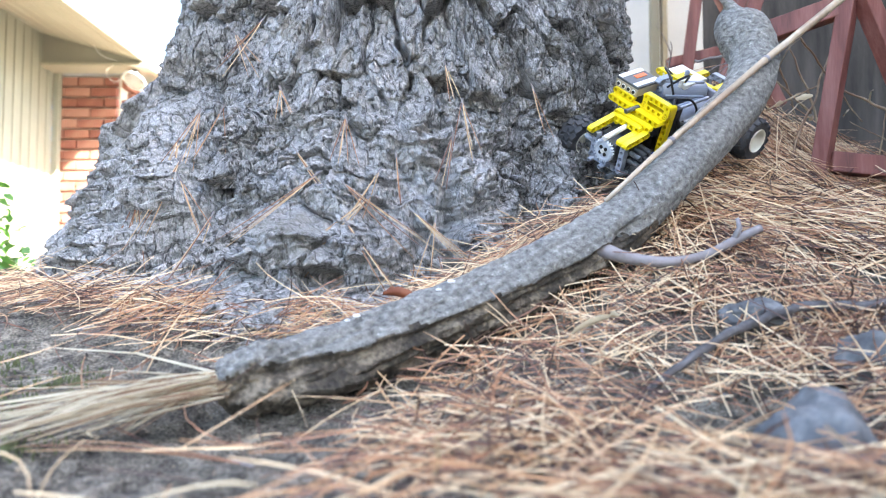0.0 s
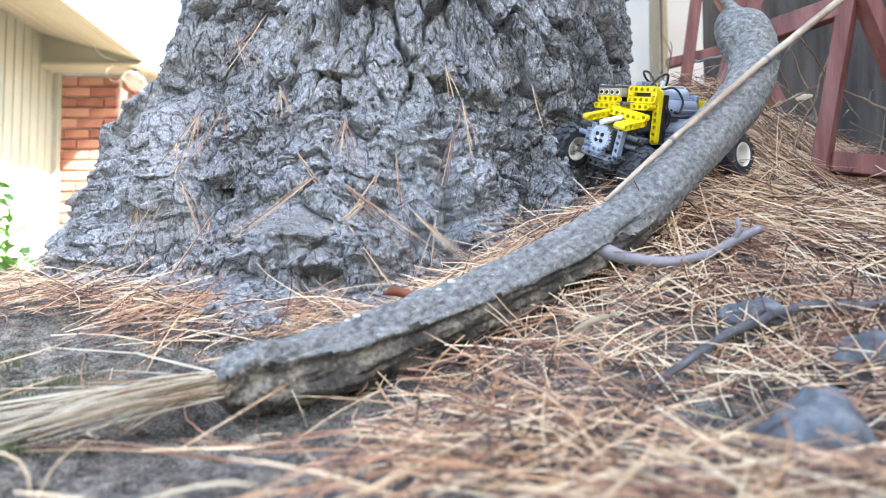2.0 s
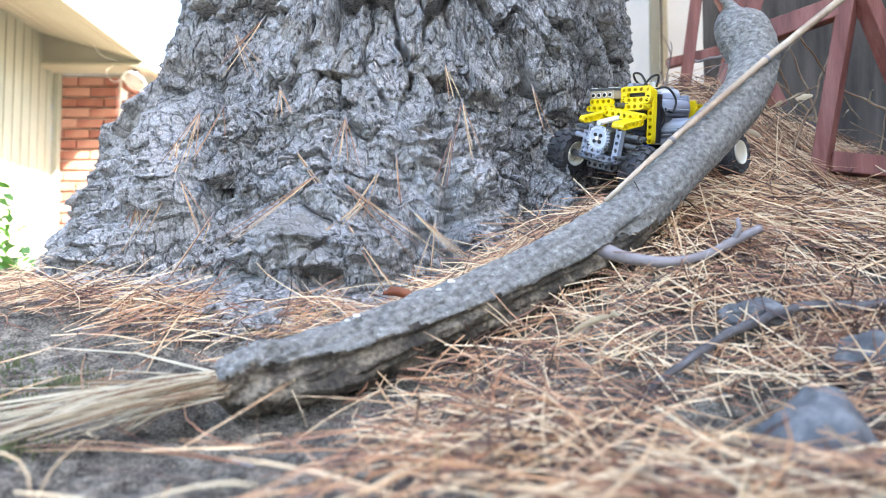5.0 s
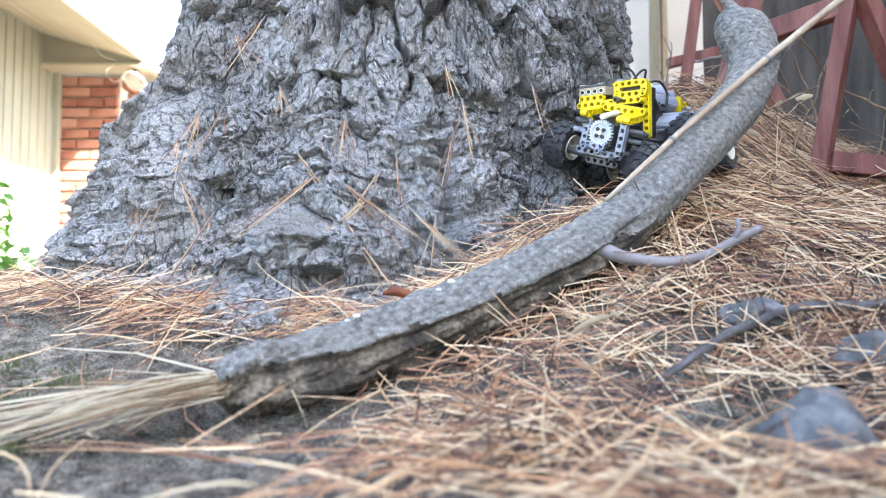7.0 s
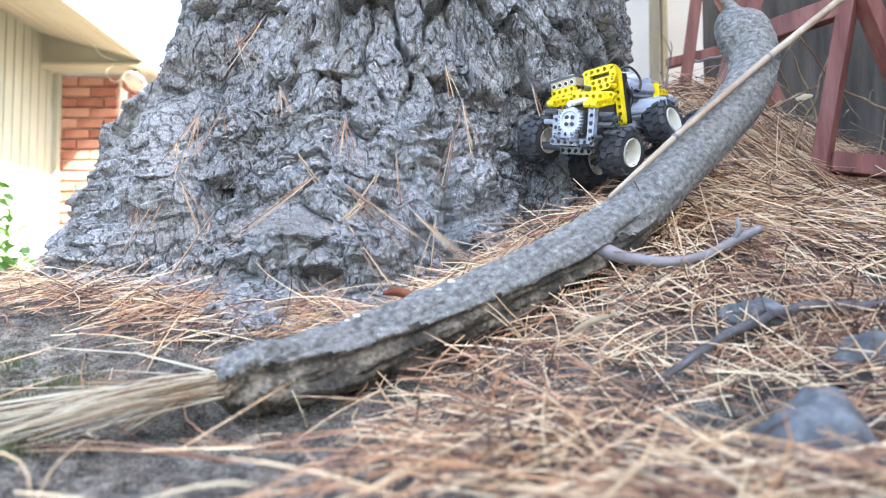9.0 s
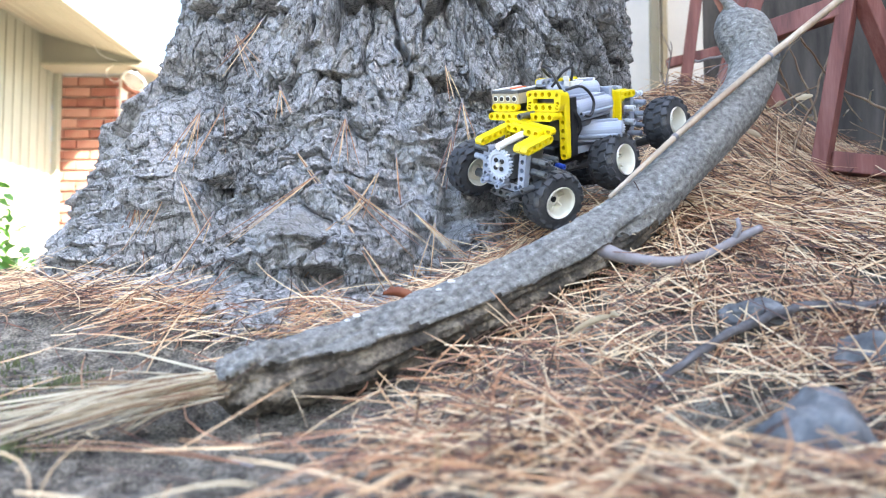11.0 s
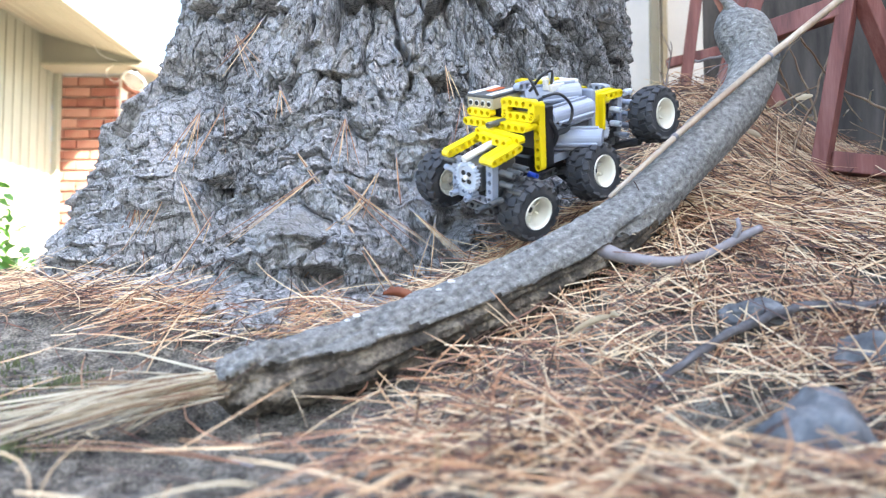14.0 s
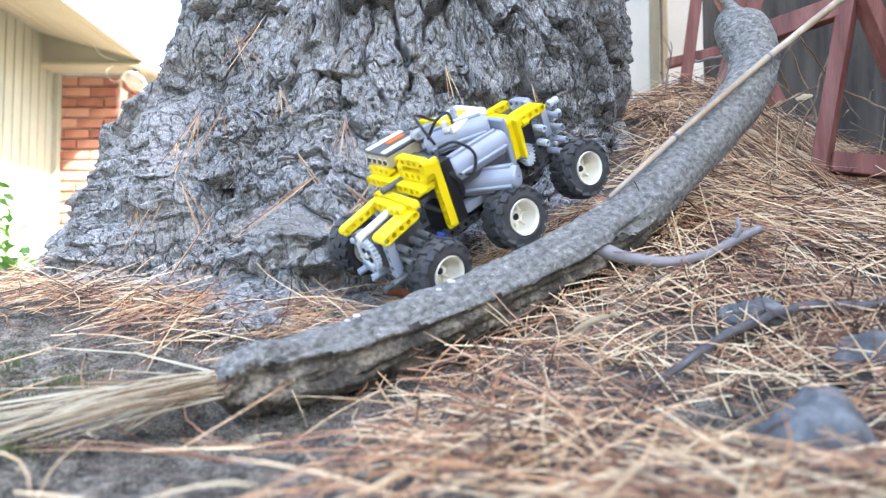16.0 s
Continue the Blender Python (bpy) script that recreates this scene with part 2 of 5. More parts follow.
def value_noise(u, v, k=0):
    iu, iv = np.floor(u), np.floor(v)
    fu, fv = u - iu, v - iv
    fu, fv = fu * fu * (3 - 2 * fu), fv * fv * (3 - 2 * fv)
    a, b = hashed(iu, iv, k), hashed(iu + 1, iv, k)
    c, d = hashed(iu, iv + 1, k), hashed(iu + 1, iv + 1, k)
    return (a + (b - a) * fu) * (1 - fv) + (c + (d - c) * fu) * fv - 0.5


def fbm(u, v, k=0, octaves=4):
    s, amp = 0, 1.0
    for o in range(octaves):
        s = s + amp * value_noise(u * 2 ** o, v * 2 ** o, k + 5 * o)
        amp *= 0.5
    return s


def grid_faces(nu, nv, closed=False):
    i, j = np.meshgrid(np.arange(nu if closed else nu - 1), np.arange(nv - 1), indexing="ij")
    a = i * nv + j
    b = ((i + 1) % nu) * nv + j
    return np.stack([a, b, b + 1, a + 1], -1).reshape(-1, 4)


# ---- the lie of the land ----
LAND = np.array([
    (-0.20, 0.28, 0.010), (0.0, 0.28, 0.010), (0.20, 0.28, 0.014), (-0.30, 0.42, 0.016), (0.34, 0.38, 0.040), (0.192, 0.345, 0.000),
    (-0.12, 0.46, 0.010), (-0.14, 0.60, 0.074), (-0.42, 0.63, 0.070), (-0.26, 0.60, 0.068), (-0.22, 0.53, 0.040), (-0.06, 0.48, 0.022), (0.05, 0.52, 0.050), (0.20, 0.58, 0.100),
    (0.35, 0.55, 0.078), (0.005, 0.60, 0.068), (0.062, 0.64, 0.106), (0.11, 0.665, 0.132), (0.172, 0.69, 0.164),
    (0.235, 0.75, 0.180), (0.235, 0.80, 0.182), (0.30, 0.83, 0.196), (0.38, 0.87, 0.204), (0.46, 0.79, 0.170),
    (0.56, 1.02, 0.238), (0.36, 1.02, 0.345), (0.46, 1.15, 0.41), (0.30, 1.15, 0.37), (0.75, 1.0, 0.215), (0.9, 0.7, 0.15), (0.7, 1.5, 0.36),
    (-0.8, 0.8, 0.04), (-1.2, 1.4, -0.05), (-0.1, 1.6, 0.25), (0.2, -0.6, 0.0), (-0.8, 0.0, -0.02)])


def tps(d):
    return d * d * np.log(d + 1e-9)


_d = np.hypot(LAND[:, None, 0] - LAND[None, :, 0], LAND[:, None, 1] - LAND[None, :, 1])
_n = len(LAND)
_A = np.zeros((_n + 3, _n + 3))
_A[:_n, :_n] = tps(_d) + 0.002 * np.eye(_n)
_A[:_n, _n:] = np.c_[np.ones(_n), LAND[:, :2]]
_A[_n:, :_n] = _A[:_n, _n:].T
_w = np.linalg.solve(_A, np.r_[LAND[:, 2], 0, 0, 0])


def land(x, y):
    """Height of the ground, smooth near the tree and level far away."""
    x, y = np.asarray(x, float), np.asarray(y, float)
    z = _w[_n] + _w[_n + 1] * x + _w[_n + 2] * y
    for k in range(_n):
        z = z + _w[k] * tps(np.hypot(x - LAND[k, 0], y - LAND[k, 1]))
    r = np.hypot(x, y - 0.6)
    far = np.clip((r - 0.8) / 1.3, 0, 1)
    far = far * far * (3 - 2 * far)
    level = np.clip(0.10 + 0.12 * x, -0.45, 0.35)
    return np.clip(z, -0.1, 0.45) * (1 - far) + level * far


def spread(edges, lo, hi, step, out):
    """Even steps from lo to hi, then ever longer ones out to both edges."""
    mid = list(np.arange(lo, hi, step))
    grow = [step * 1.35 ** k for k in range(1, 60)]
    a, b, left, right = lo, mid[-1], [], []
    for g in grow:
        a, b = a - g, b + g
        left.append(a), right.append(b)
        if max(-a, b) > edges:
            break
    return np.array(left[::-1] + mid + right)


gx = spread(300, -0.75, 0.85, 0.005, 0)
gy = spread(300, 0.15, 1.25, 0.005, 0)
GX, GY = np.meshgrid(gx, gy, indexing="ij")
near = np.exp(-np.clip(np.hypot(GX, GY - 0.6) - 0.7, 0, None) / 0.4)
GZ = land(GX, GY) + near * (0.010 * fbm(GX * 18, GY * 18, 3) + 0.007 * fbm(GX * 70, GY * 70, 9) + 0.003 * np.abs(fbm(GX * 160, GY * 160, 15, 2)) - 0.007)
ground = from_arrays("ground", np.stack([GX, GY, GZ], -1).reshape(-1, 3), grid_faces(len(gx), len(gy)), SOIL)
tagged(ground, "dark crumbly soil slope strewn with dry pine needles", "ground", kind="structure")

# ---- the tree ----
AX, AY = -0.056, 1.149


def trunk_radius(phi, z):
    """phi: degrees from the side that faces the camera's stand towards the house."""
    a = np.interp(phi, [-180, -100, -60, -30, -12, 0, 15, 35, 60, 80, 110, 180], [.06, .05, .05, .09, .15, .18, .195, .19, .20, .20, .08, .05])
    h = np.clip(1 - (z - 0.09) / 0.46, 0, 1.25) ** 2.0
    root = np.interp(z, [0.0, .113, .154, .215, .25, .30, .33, .345, .375, .42, .5, .6], [1.15, .95, .82, .70, .60, .46, .33, .22, .10, .04, .01, 0])
    w = np.exp(-((phi - 68) / 19) ** 2)
    return 0.347 + a * (h * (1 - w) + root * w) - 0.025 * np.exp(-((phi + 4) / 5) ** 2) * np.clip(h, 0, 1) + 0.018 * np.exp(-((phi - 10) / 6) ** 2) * np.clip(h, 0, 1) - 0.01 * np.clip(z - 0.5, 0, 4)


def ledges(f, width=0.3):
    """Rounds a field down to whole numbers, with short ramps between: flaked layers."""
    t = np.clip((f - np.floor(f)) / width, 0, 1)
    return np.floor(f) + t * t * (3 - 2 * t)


def make_tree():
    tree = tagged(new("pine_tree"), "massive old pine with furrowed grey bark and flared roots", "tree")
    tree.location = (AX, AY, 0)
    phi = np.concatenate([np.linspace(-180, -92, 40)[:-1], np.linspace(-92, 96, 1240), np.linspace(96, 180, 40)[1:-1]])
    z = np.concatenate([np.linspace(0.0, 0.62, 640), 0.62 + 0.02 * 1.16 ** np.arange(30)])
    P, Z = np.meshgrid(phi, z, indexing="ij")
    s = np.radians(P) * 0.42
    low = np.clip((0.36 + 0.10 * fbm(s * 5, Z * 5, 91, 3) - 0.06 * np.clip((P - 36) / 12, 0, 1) - Z) / 0.07, 0, 1)
    low = low * low * (3 - 2 * low)
    step = lambda x, w: np.clip(x / w, 0, 1) ** 2 * (3 - 2 * np.clip(x / w, 0, 1))
    lean = np.where(P < 0, 0.55, 0.12) * np.sign(P) * (Z - 0.3) * np.clip(np.abs(P) / 22, 0, 1)
    # upper trunk: long overlapping plates that flake in layers
    u = s + 0.022 * fbm(s * 9, Z * 7, 1) + 0.007 * fbm(s * 50, Z * 40, 3, 3) + lean
    v = Z + 0.040 * fbm(s * 8 + 40, Z * 6, 2) + 0.010 * fbm(s * 44 + 11, Z * 34, 5, 3)
    e1, r1, du, dv = cells(u / 0.044, v / 0.110, 11)
    e2, r2, du2, dv2 = cells(u / 0.015 + 7, v / 0.034, 23)
    e3, r3, du3, dv3 = cells(u / 0.0055, v / 0.013, 37)
    plate, small, crumb = step(e1 - 0.05, 0.09), step(e2, 0.07), step(e3, 0.18)
    tilt_u = (r1 * 7 % 1) - 0.5
    layer = ledges(3.2 * fbm(u * 26, v * 9, 121, 4), 0.25)
    up = plate * (0.034 + 0.016 * (r1 - 0.5) + 0.012 * tilt_u * du - 0.018 * dv) - 0.030
    up = up + 0.0036 * layer + small * (0.004 + 0.005 * (r2 - 0.5) - 0.003 * dv2) - 0.004
    up = up + 0.0014 * (crumb - 1) + 0.0026 * (r3 - 0.5) * crumb + 0.007 * np.abs(fbm(u * 85, v * 30, 125, 3)) - 0.002
    # foot of the trunk: swollen, lumpy, creased and crumbling
    uu = s + 0.030 * fbm(s * 10, Z * 10, 131) + 0.008 * fbm(s * 45, Z * 45, 133, 3)
    vv = Z + 0.030 * fbm(s * 10 + 9, Z * 10, 135) + 0.008 * fbm(s * 45 + 5, Z * 45, 137, 3)
    f2, q2, _, gv2 = cells(uu / 0.030, vv / 0.024, 143)
    f3, q3, _, gv3 = cells(uu / 0.0095, vv / 0.0075, 147)
    down = 0.060 * np.abs(fbm(uu * 12, vv * 14, 51, 2)) + 0.030 * np.abs(fbm(uu * 34 + 3, vv * 40, 53, 3)) + 0.012 * np.abs(fbm(uu * 95, vv * 110, 57, 3)) - 0.022
    down = down + 0.0030 * ledges(2.6 * fbm(uu * 15, vv * 24, 151, 4), 0.2) + (q2 > 0.45) * step(f2, 0.10) * (0.006 * q2 - 0.006 * gv2) + 0.0022 * (q3 - 0.5) * step(f3, 0.2) - 0.0015 * gv3
    d = up * (1 - low) + down * low + 0.0025 * fbm(s * 90, Z * 60, 61)
    crack = np.abs(fbm(u * 17, v * 3.2 + 3, 71, 3))
    d = d - 0.014 * np.exp(-(crack / 0.018) ** 2) * (1 - 0.7 * low)
    rift = np.abs(fbm(uu * 9 + 7, vv * 11, 181, 3))
    d = d - 0.030 * np.exp(-(rift / 0.018) ** 2) * low * np.clip(2.5 * fbm(s * 9, Z * 9, 185, 2) + 0.6, 0, 1)
    d = d - 0.026 * np.clip((-P - 10) / 14, 0, 1) * np.clip((0.40 - Z) / 0.08, 0, 1) - 0.006 * low
    split = 33 + 3 * np.sin(Z * 22) + 8 * fbm(Z * 9, Z * 0 + 3, 161, 3)                # the cleft beside the raised root
    d = d - 0.050 * np.exp(-((P - split) / 2.8) ** 2) * np.clip((0.44 - Z) / 0.1, 0, 1) * np.clip((Z - 0.06) / 0.05, 0, 1)
    d = d + 0.030 * np.exp(-((P - split - 11) / 6.0) ** 2) * np.clip((0.45 - Z) / 0.12, 0, 1)
    shelf = np.clip((P - 48) / 8, 0, 1) * (0.010 * ledges(2.2 * fbm(s * 12 + 3, Z * 10, 171, 3), 0.2))      # jutting layers on the outer root
    d = d + shelf * np.clip((0.42 - Z) / 0.06, 0, 1)
    d = d + 0.020 * np.exp(-((P - 66) / 7) ** 4 - ((Z - 0.318 - 0.02 * fbm(s * 20, Z, 175)) / 0.016) ** 2) + 0.022 * np.exp(-((P - 44) / 5) ** 4 - ((Z - 0.395 + 0.5 * (s - 0.32)) / 0.016) ** 4)
    gap = np.exp(-((s + 0.060) / 0.010) ** 2) * np.clip((0.30 - Z) / 0.06, 0, 1)
    d = d - 0.030 * gap
    pit = np.exp(-((s - 0.045) / 0.013) ** 4 - ((Z - 0.107) / 0.008) ** 4) + 0.7 * np.exp(-((s + 0.028 + 0.01 * fbm(Z * 60, Z, 5)) / 0.006) ** 2 - ((Z - 0.15) / 0.022) ** 2)
    d = d - 0.045 * pit
    R = trunk_radius(P, Z) + d * np.where(Z < 0.64, 1, 0.4)
    a = np.radians(P)
    V = np.stack([-np.sin(a) * R, -np.cos(a) * R, Z], -1).reshape(-1, 3)
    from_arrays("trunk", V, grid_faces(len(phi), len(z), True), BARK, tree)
    r = random.Random(12)
    nu, nv = 26, 34
    for k in range(26):
        f, h = r.uniform(-70, 80), r.uniform(0.22, 0.58)
        if k < 6:
            f, h = ((13, 0.36), (5, 0.32), (48, 0.40), (-14, 0.37), (62, 0.33), (20, 0.45))[k]
        w, t = r.uniform(0.020, 0.034), r.uniform(0.026, 0.055)
        if k < 6:
            w, t = 0.030, 0.026
        U, T = np.meshgrid(np.linspace(-1, 1, nu), np.linspace(-1, 1, nv), indexing="ij")
        edge = np.maximum(np.abs(U), np.abs(T)) + 0.35 * fbm(U * 1.7 + k * 3, T * 1.7, 200, 3)
        rise = np.clip((0.80 - edge) / 0.08, 0, 1)
        rough = 0.012 * fbm(U * 2.2 + k, T * 1.6, 210, 4) - 0.005 * T + 0.004 * U * (r.random() - 0.5)
        rough = 0.2 * rough + 0.8 * ledges(rough / 0.0026, 0.2) * 0.0026
        pf, ph = f + np.degrees(U * w / 0.40), h + T * t
        R = trunk_radius(pf, ph) - 0.026 + rise * (0.024 + rough) + 0.002 * fbm(U * 9, T * 9 + k, 220, 3)
        a = np.radians(pf)
        V = np.stack([-np.sin(a) * R, -np.cos(a) * R, ph], -1).reshape(-1, 3)
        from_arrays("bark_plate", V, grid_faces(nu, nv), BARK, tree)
    return tree


make_tree()


# ---- the fallen branch ----
def make_log():
    keys = [(-0.149, 0.459, 0.030, 0.0155), (-0.126, 0.467, 0.037, 0.0226), (-0.098, 0.479, 0.043, 0.0236), (-0.035, 0.513, 0.063, 0.0236), (0.052, 0.556, 0.098, 0.0239), (0.129, 0.599, 0.136, 0.0244), (0.184, 0.632, 0.175, 0.0237), (0.228, 0.660, 0.215, 0.0243), (0.273, 0.688, 0.258, 0.0243), (0.316, 0.715, 0.303, 0.0236), (0.334, 0.738, 0.344, 0.0256), (0.331, 0.752, 0.373, 0.0299), (0.326, 0.766, 0.395, 0.0209), (0.326, 0.774, 0.417, 0.0064), (0.323, 0.784, 0.435, 0.0039)]
    c = spline(keys, 300)
    seg = 84
    ang = np.linspace(0, 2 * np.pi, seg, endpoint=False)
    d = np.gradient(c[:, :3], axis=0)
    d /= np.linalg.norm(d, axis=1)[:, None]
    side = np.cross(d, [0.55, -0.75, 0.35])
    side /= np.linalg.norm(side, axis=1)[:, None]
    up = np.cross(side, d)
    L = np.linspace(0, 0.72, len(c))
    A, S = np.meshgrid(ang, L)
    rot = np.clip(1 - S / 0.36, 0, 1)                          # how far the wood has rotted, most at the low end
    n = 0.10 * fbm(np.cos(A) * 2 + S * 14, np.sin(A) * 2 + S * 6, 5) + 0.08 * fbm(S * 9, np.cos(A) + 3, 8)
    groove = fbm(np.cos(A) * 4, np.sin(A) * 4 + S * 8, 12) * 0.18 * (0.2 + rot) + 0.42 * rot * fbm(np.cos(A) * 4 + S * 34, np.sin(A) * 4 + S * 22, 19) + 0.22 * rot * fbm(np.cos(A) * 9 + S * 60, np.sin(A) * 9 + S * 25, 23)
    n = n + groove + 0.05 * fbm(np.cos(A) * 6 + S * 40, np.sin(A) * 6, 27) + 0.04 * fbm(A * 14, S * 160, 25) + 0.012 * fbm(A * 30, S * 400, 31)
    tip = np.clip(S / 0.012, 0.25, 1) ** 0.5
    R = c[:, 3][:, None] * (1 + n) * tip
    V = c[:, None, :3] + R[..., None] * (np.cos(A)[..., None] * side[:, None] + np.sin(A)[..., None] * up[:, None])
    drop = c[:, None, 2] - V[..., 2] + 0.010 * fbm(S * 38, A * 1.5, 41, 3) + 0.003 * fbm(S * 150, A * 4, 43, 2)
    face = np.clip((drop - np.interp(S, [0, 0.1, 0.2, 0.3], [-0.012, -0.009, -0.004, 0.008])) / 0.003, 0, 1) * np.clip((0.30 + 0.05 * fbm(S * 30, A, 47) - S) / 0.02, 0, 1)
    R = R * (1 - face * (0.04 + 0.20 * np.exp(-((drop + 0.002) / 0.008) ** 2) + 0.34 * fbm(S * 24 + A, A * 4 + S * 12, 45, 4)))
    hole = np.exp(-((S - 0.272) / 0.010) ** 4) * np.exp(-((c[:, None, 2] - V[..., 2] - 0.000) / 0.004) ** 4) * (V[..., 1] < c[:, None, 1])
    R = R * (1 - 0.4 * hole)
    V = c[:, None, :3] + R[..., None] * (np.cos(A)[..., None] * side[:, None] + np.sin(A)[..., None] * up[:, None])
    faces = grid_faces(len(c), seg)
    wrap = np.array([[i * seg + seg - 1, (i + 1) * seg + seg - 1, (i + 1) * seg, i * seg] for i in range(len(c) - 1)])
    log = tagged(new("fallen_branch"), "crooked weathered grey branch, rotten at its low end", "branch")
    body = from_arrays("limb", V.reshape(-1, 3), np.vstack([faces, wrap])[:, ::-1], LOG, log)
    body.data.materials.append(LOG_ROT)
    rotten = np.append((face[:-1, :-1] > 0.3).reshape(-1), face[:-1, -1] > 0.3)
    body.data.polygons.foreach_set("material_index", rotten.astype(np.int32))
    bm = bmesh.new()
    for r in ((0.320, 0.752, 0.402, 0.305, 0.76, 0.425), (0.318, 0.758, 0.405, 0.309, 0.762, 0.443)):
        add_tube(bm, spline([(r[0], r[1], r[2] - 0.02, 0.008), (r[0], r[1], r[2], 0.005), (r[3], r[4], r[5], 0.003)], 8)[:, :3], [0.008, 0.007, 0.006, 0.005, 0.005, 0.004, 0.003, 0.002], 7)
    part("broken_stub", bm, LOG, log, smooth=True)
    bm = bmesh.new()
    t = spline([(0.128, 0.590, 0.131, .0085), (0.138, 0.580, 0.128, .0066), (0.148, 0.575, 0.124, .0054), (0.170, 0.572, 0.120, .0047), (0.194, 0.575, 0.120, .0042),
                (0.222, 0.584, 0.126, .0040), (0.252, 0.599, 0.139, .0041), (0.278, 0.608, 0.150, .0037)], 40)
    add_tube(bm, t[:, :3], list(t[:, 3]), 10)
    add_tube(bm, [(0.250, 0.598, 0.138), (0.256, 0.598, 0.150), (0.255, 0.600, 0.158)], [0.0034, 0.0026, 0.0017], 8)
    part("side_twig", bm, TWIG, log, "smooth lilac-grey forked side twig", smooth=True)
    for sx, sy, sz, r in ((0.006, 0.512, 0.103, 0.0024), (-0.003, 0.506, 0.097, 0.0018), (-0.060, 0.485, 0.079, 0.0022), (-0.066, 0.482, 0.076, 0.0016)):
        bm = bmesh.new()
        bmesh.ops.create_icosphere(bm, subdivisions=2, radius=1.0, matrix=pose(sx, sy, sz) @ Matrix.Diagonal((r * 1.3, r, r * .6, 1)))
        part("lichen_spot", bm, WHITE, log, "small white lichen spot", smooth=True)
    return log


make_log()


def make_pole():
    pole = tagged(new("cane"), "slim tan cane with dark nodes leaning over the branch", "stick")
    bm = bmesh.new()
    a, b = Vector((0.142, 0.604, 0.174)), Vector((0.540, 0.800, 0.500))
    k = [(0, .0018), (.1, .0026), (.17, .0030), (.175, .0036), (.18, .0030), (.46, .0035), (.468, .0042), (.476, .0036), (.8, .0044), (.81, .0051), (.82, .0045), (1, .0048)]
    pts = [a.lerp(b, s) + Vector((0, 0, 0.004 * math.sin(s * 5))) for s, _ in k]
    add_tube(bm, pts, [r for _, r in k], 14)
    part("shaft", bm, POLE, pole, smooth=True)
    for s in (0.175, 0.468, 0.81):
        bm = bmesh.new()
        p = a.lerp(b, s) + Vector((0, 0, 0.004 * math.sin(s * 5)))
        d = (b - a).normalized()
        r = 0.0039 + (s - 0.175) * 0.0022
        add_tube(bm, [p - d * 0.0022, p - d * 0.001, p + d * 0.0008, p + d * 0.002], [r * .9, r * 1.02, r * 1.02, r * .9], 14)
        part("node", bm, TWIG, pole, "dark ring-shaped node", smooth=True)
    return pole


cane = make_pole()


def bar_between(a, b, w, d, bevel=0.002):
    """A squared timber from a to b, w wide across and d deep."""
    a, b = Vector(a), Vector(b)
    m = Matrix.Translation((a + b) / 2) @ (b - a).to_track_quat("Z", "Y").to_matrix().to_4x4()
    return box((w, d, (b - a).length), m, bevel)


def make_trestle(name, label, bars):
    t = tagged(new(name), label, "trestle", group="garden trestles")
    for kind, a, b, w, d in bars:
        part(kind, bar_between(a, b, w, d), REDWOOD, t)
    return t


make_trestle("wooden_trestle", "red-brown stained wooden trestle standing in dry needles", [
    ("leg", (0.545, 1.014, 0.225), (0.594, 0.966, 0.600), 0.027, 0.022),
    ("leg", (0.655, 0.975, 0.375), (0.560, 0.962, 0.600), 0.028, 0.022),
    ("rail", (0.562, 1.004, 0.279), (0.800, 0.986, 0.252), 0.024, 0.03),
    ("rail", (0.478, 1.038, 0.478), (0.576, 0.984, 0.502), 0.026, 0.03),
    ("leg", (0.700, 0.985, 0.25), (0.655, 0.975, 0.375), 0.034, 0.03)])
make_trestle("wooden_trestle", "weathered purple-red wooden trestle near the pale fence", [
    ("leg", (0.528, 1.580, 0.36), (0.587, 1.567, 0.790), 0.028, 0.025),
    ("rail", (0.520, 1.585, 0.612), (0.660, 1.582, 0.646), 0.022, 0.022),
    ("leg", (0.640, 1.570, 0.56), (0.700, 1.567, 0.790), 0.028, 0.025)])
make_trestle("wooden_trestle", "crossed red-brown wooden trestle legs behind the branch", [
    ("leg", (0.480, 1.28, 0.34), (0.600, 1.27, 0.68), 0.028, 0.025),
    ("leg", (0.640, 1.31, 0.44), (0.520, 1.30, 0.68), 0.026, 0.025)])


# ---- fence and pale building behind ----
def make_fence():
    f = tagged(new("board_fence"), "weathered dark grey upright board fence", "fence", kind="structure")
    x = 0.67
    k = 0
    while x < 2.6:
        w = 0.135 + 0.02 * hashed(k, 1, 3)
        part("board", box((w + 0.012, 0.018, 1.5), pose(x + w / 2, 1.78 - 0.30 * (x - 0.5) + 0.006 * hashed(k, 2, 3), 0.75 + 0.03 * hashed(k, 4, 1), 0, 0, -16.7), 0.002), GREYWOOD, f)
        x += w * 0.958
        k += 1
    return f


make_fence()


def make_shed():
    s = tagged(new("white_shed"), "white-painted boarded wall with corner post, shaded by an added unseen roof", "shed")
    for i in range(9):
        part("board", box((0.145, 0.02, 2.0), pose(0.12 + i * 0.15, 2.62, 1.1), 0.002), WHITE, s)
    part("post", box((0.032, 0.03, 2.0), pose(0.800, 2.585, 1.1), 0.003), FASCIA, s, "weathered grey batten")
    part("post", box((0.020, 0.03, 2.0), pose(0.836, 2.585, 1.1), 0.003), TAN, s, "tan batten")
    # Roof added out of view; its overhang keeps the sun off the boards.
    part("roof", box((3.9, 1.3, 0.06), pose(1.75, 2.15, 2.16, -4), 0.005), ROOFING, s)
    return s


make_shed()


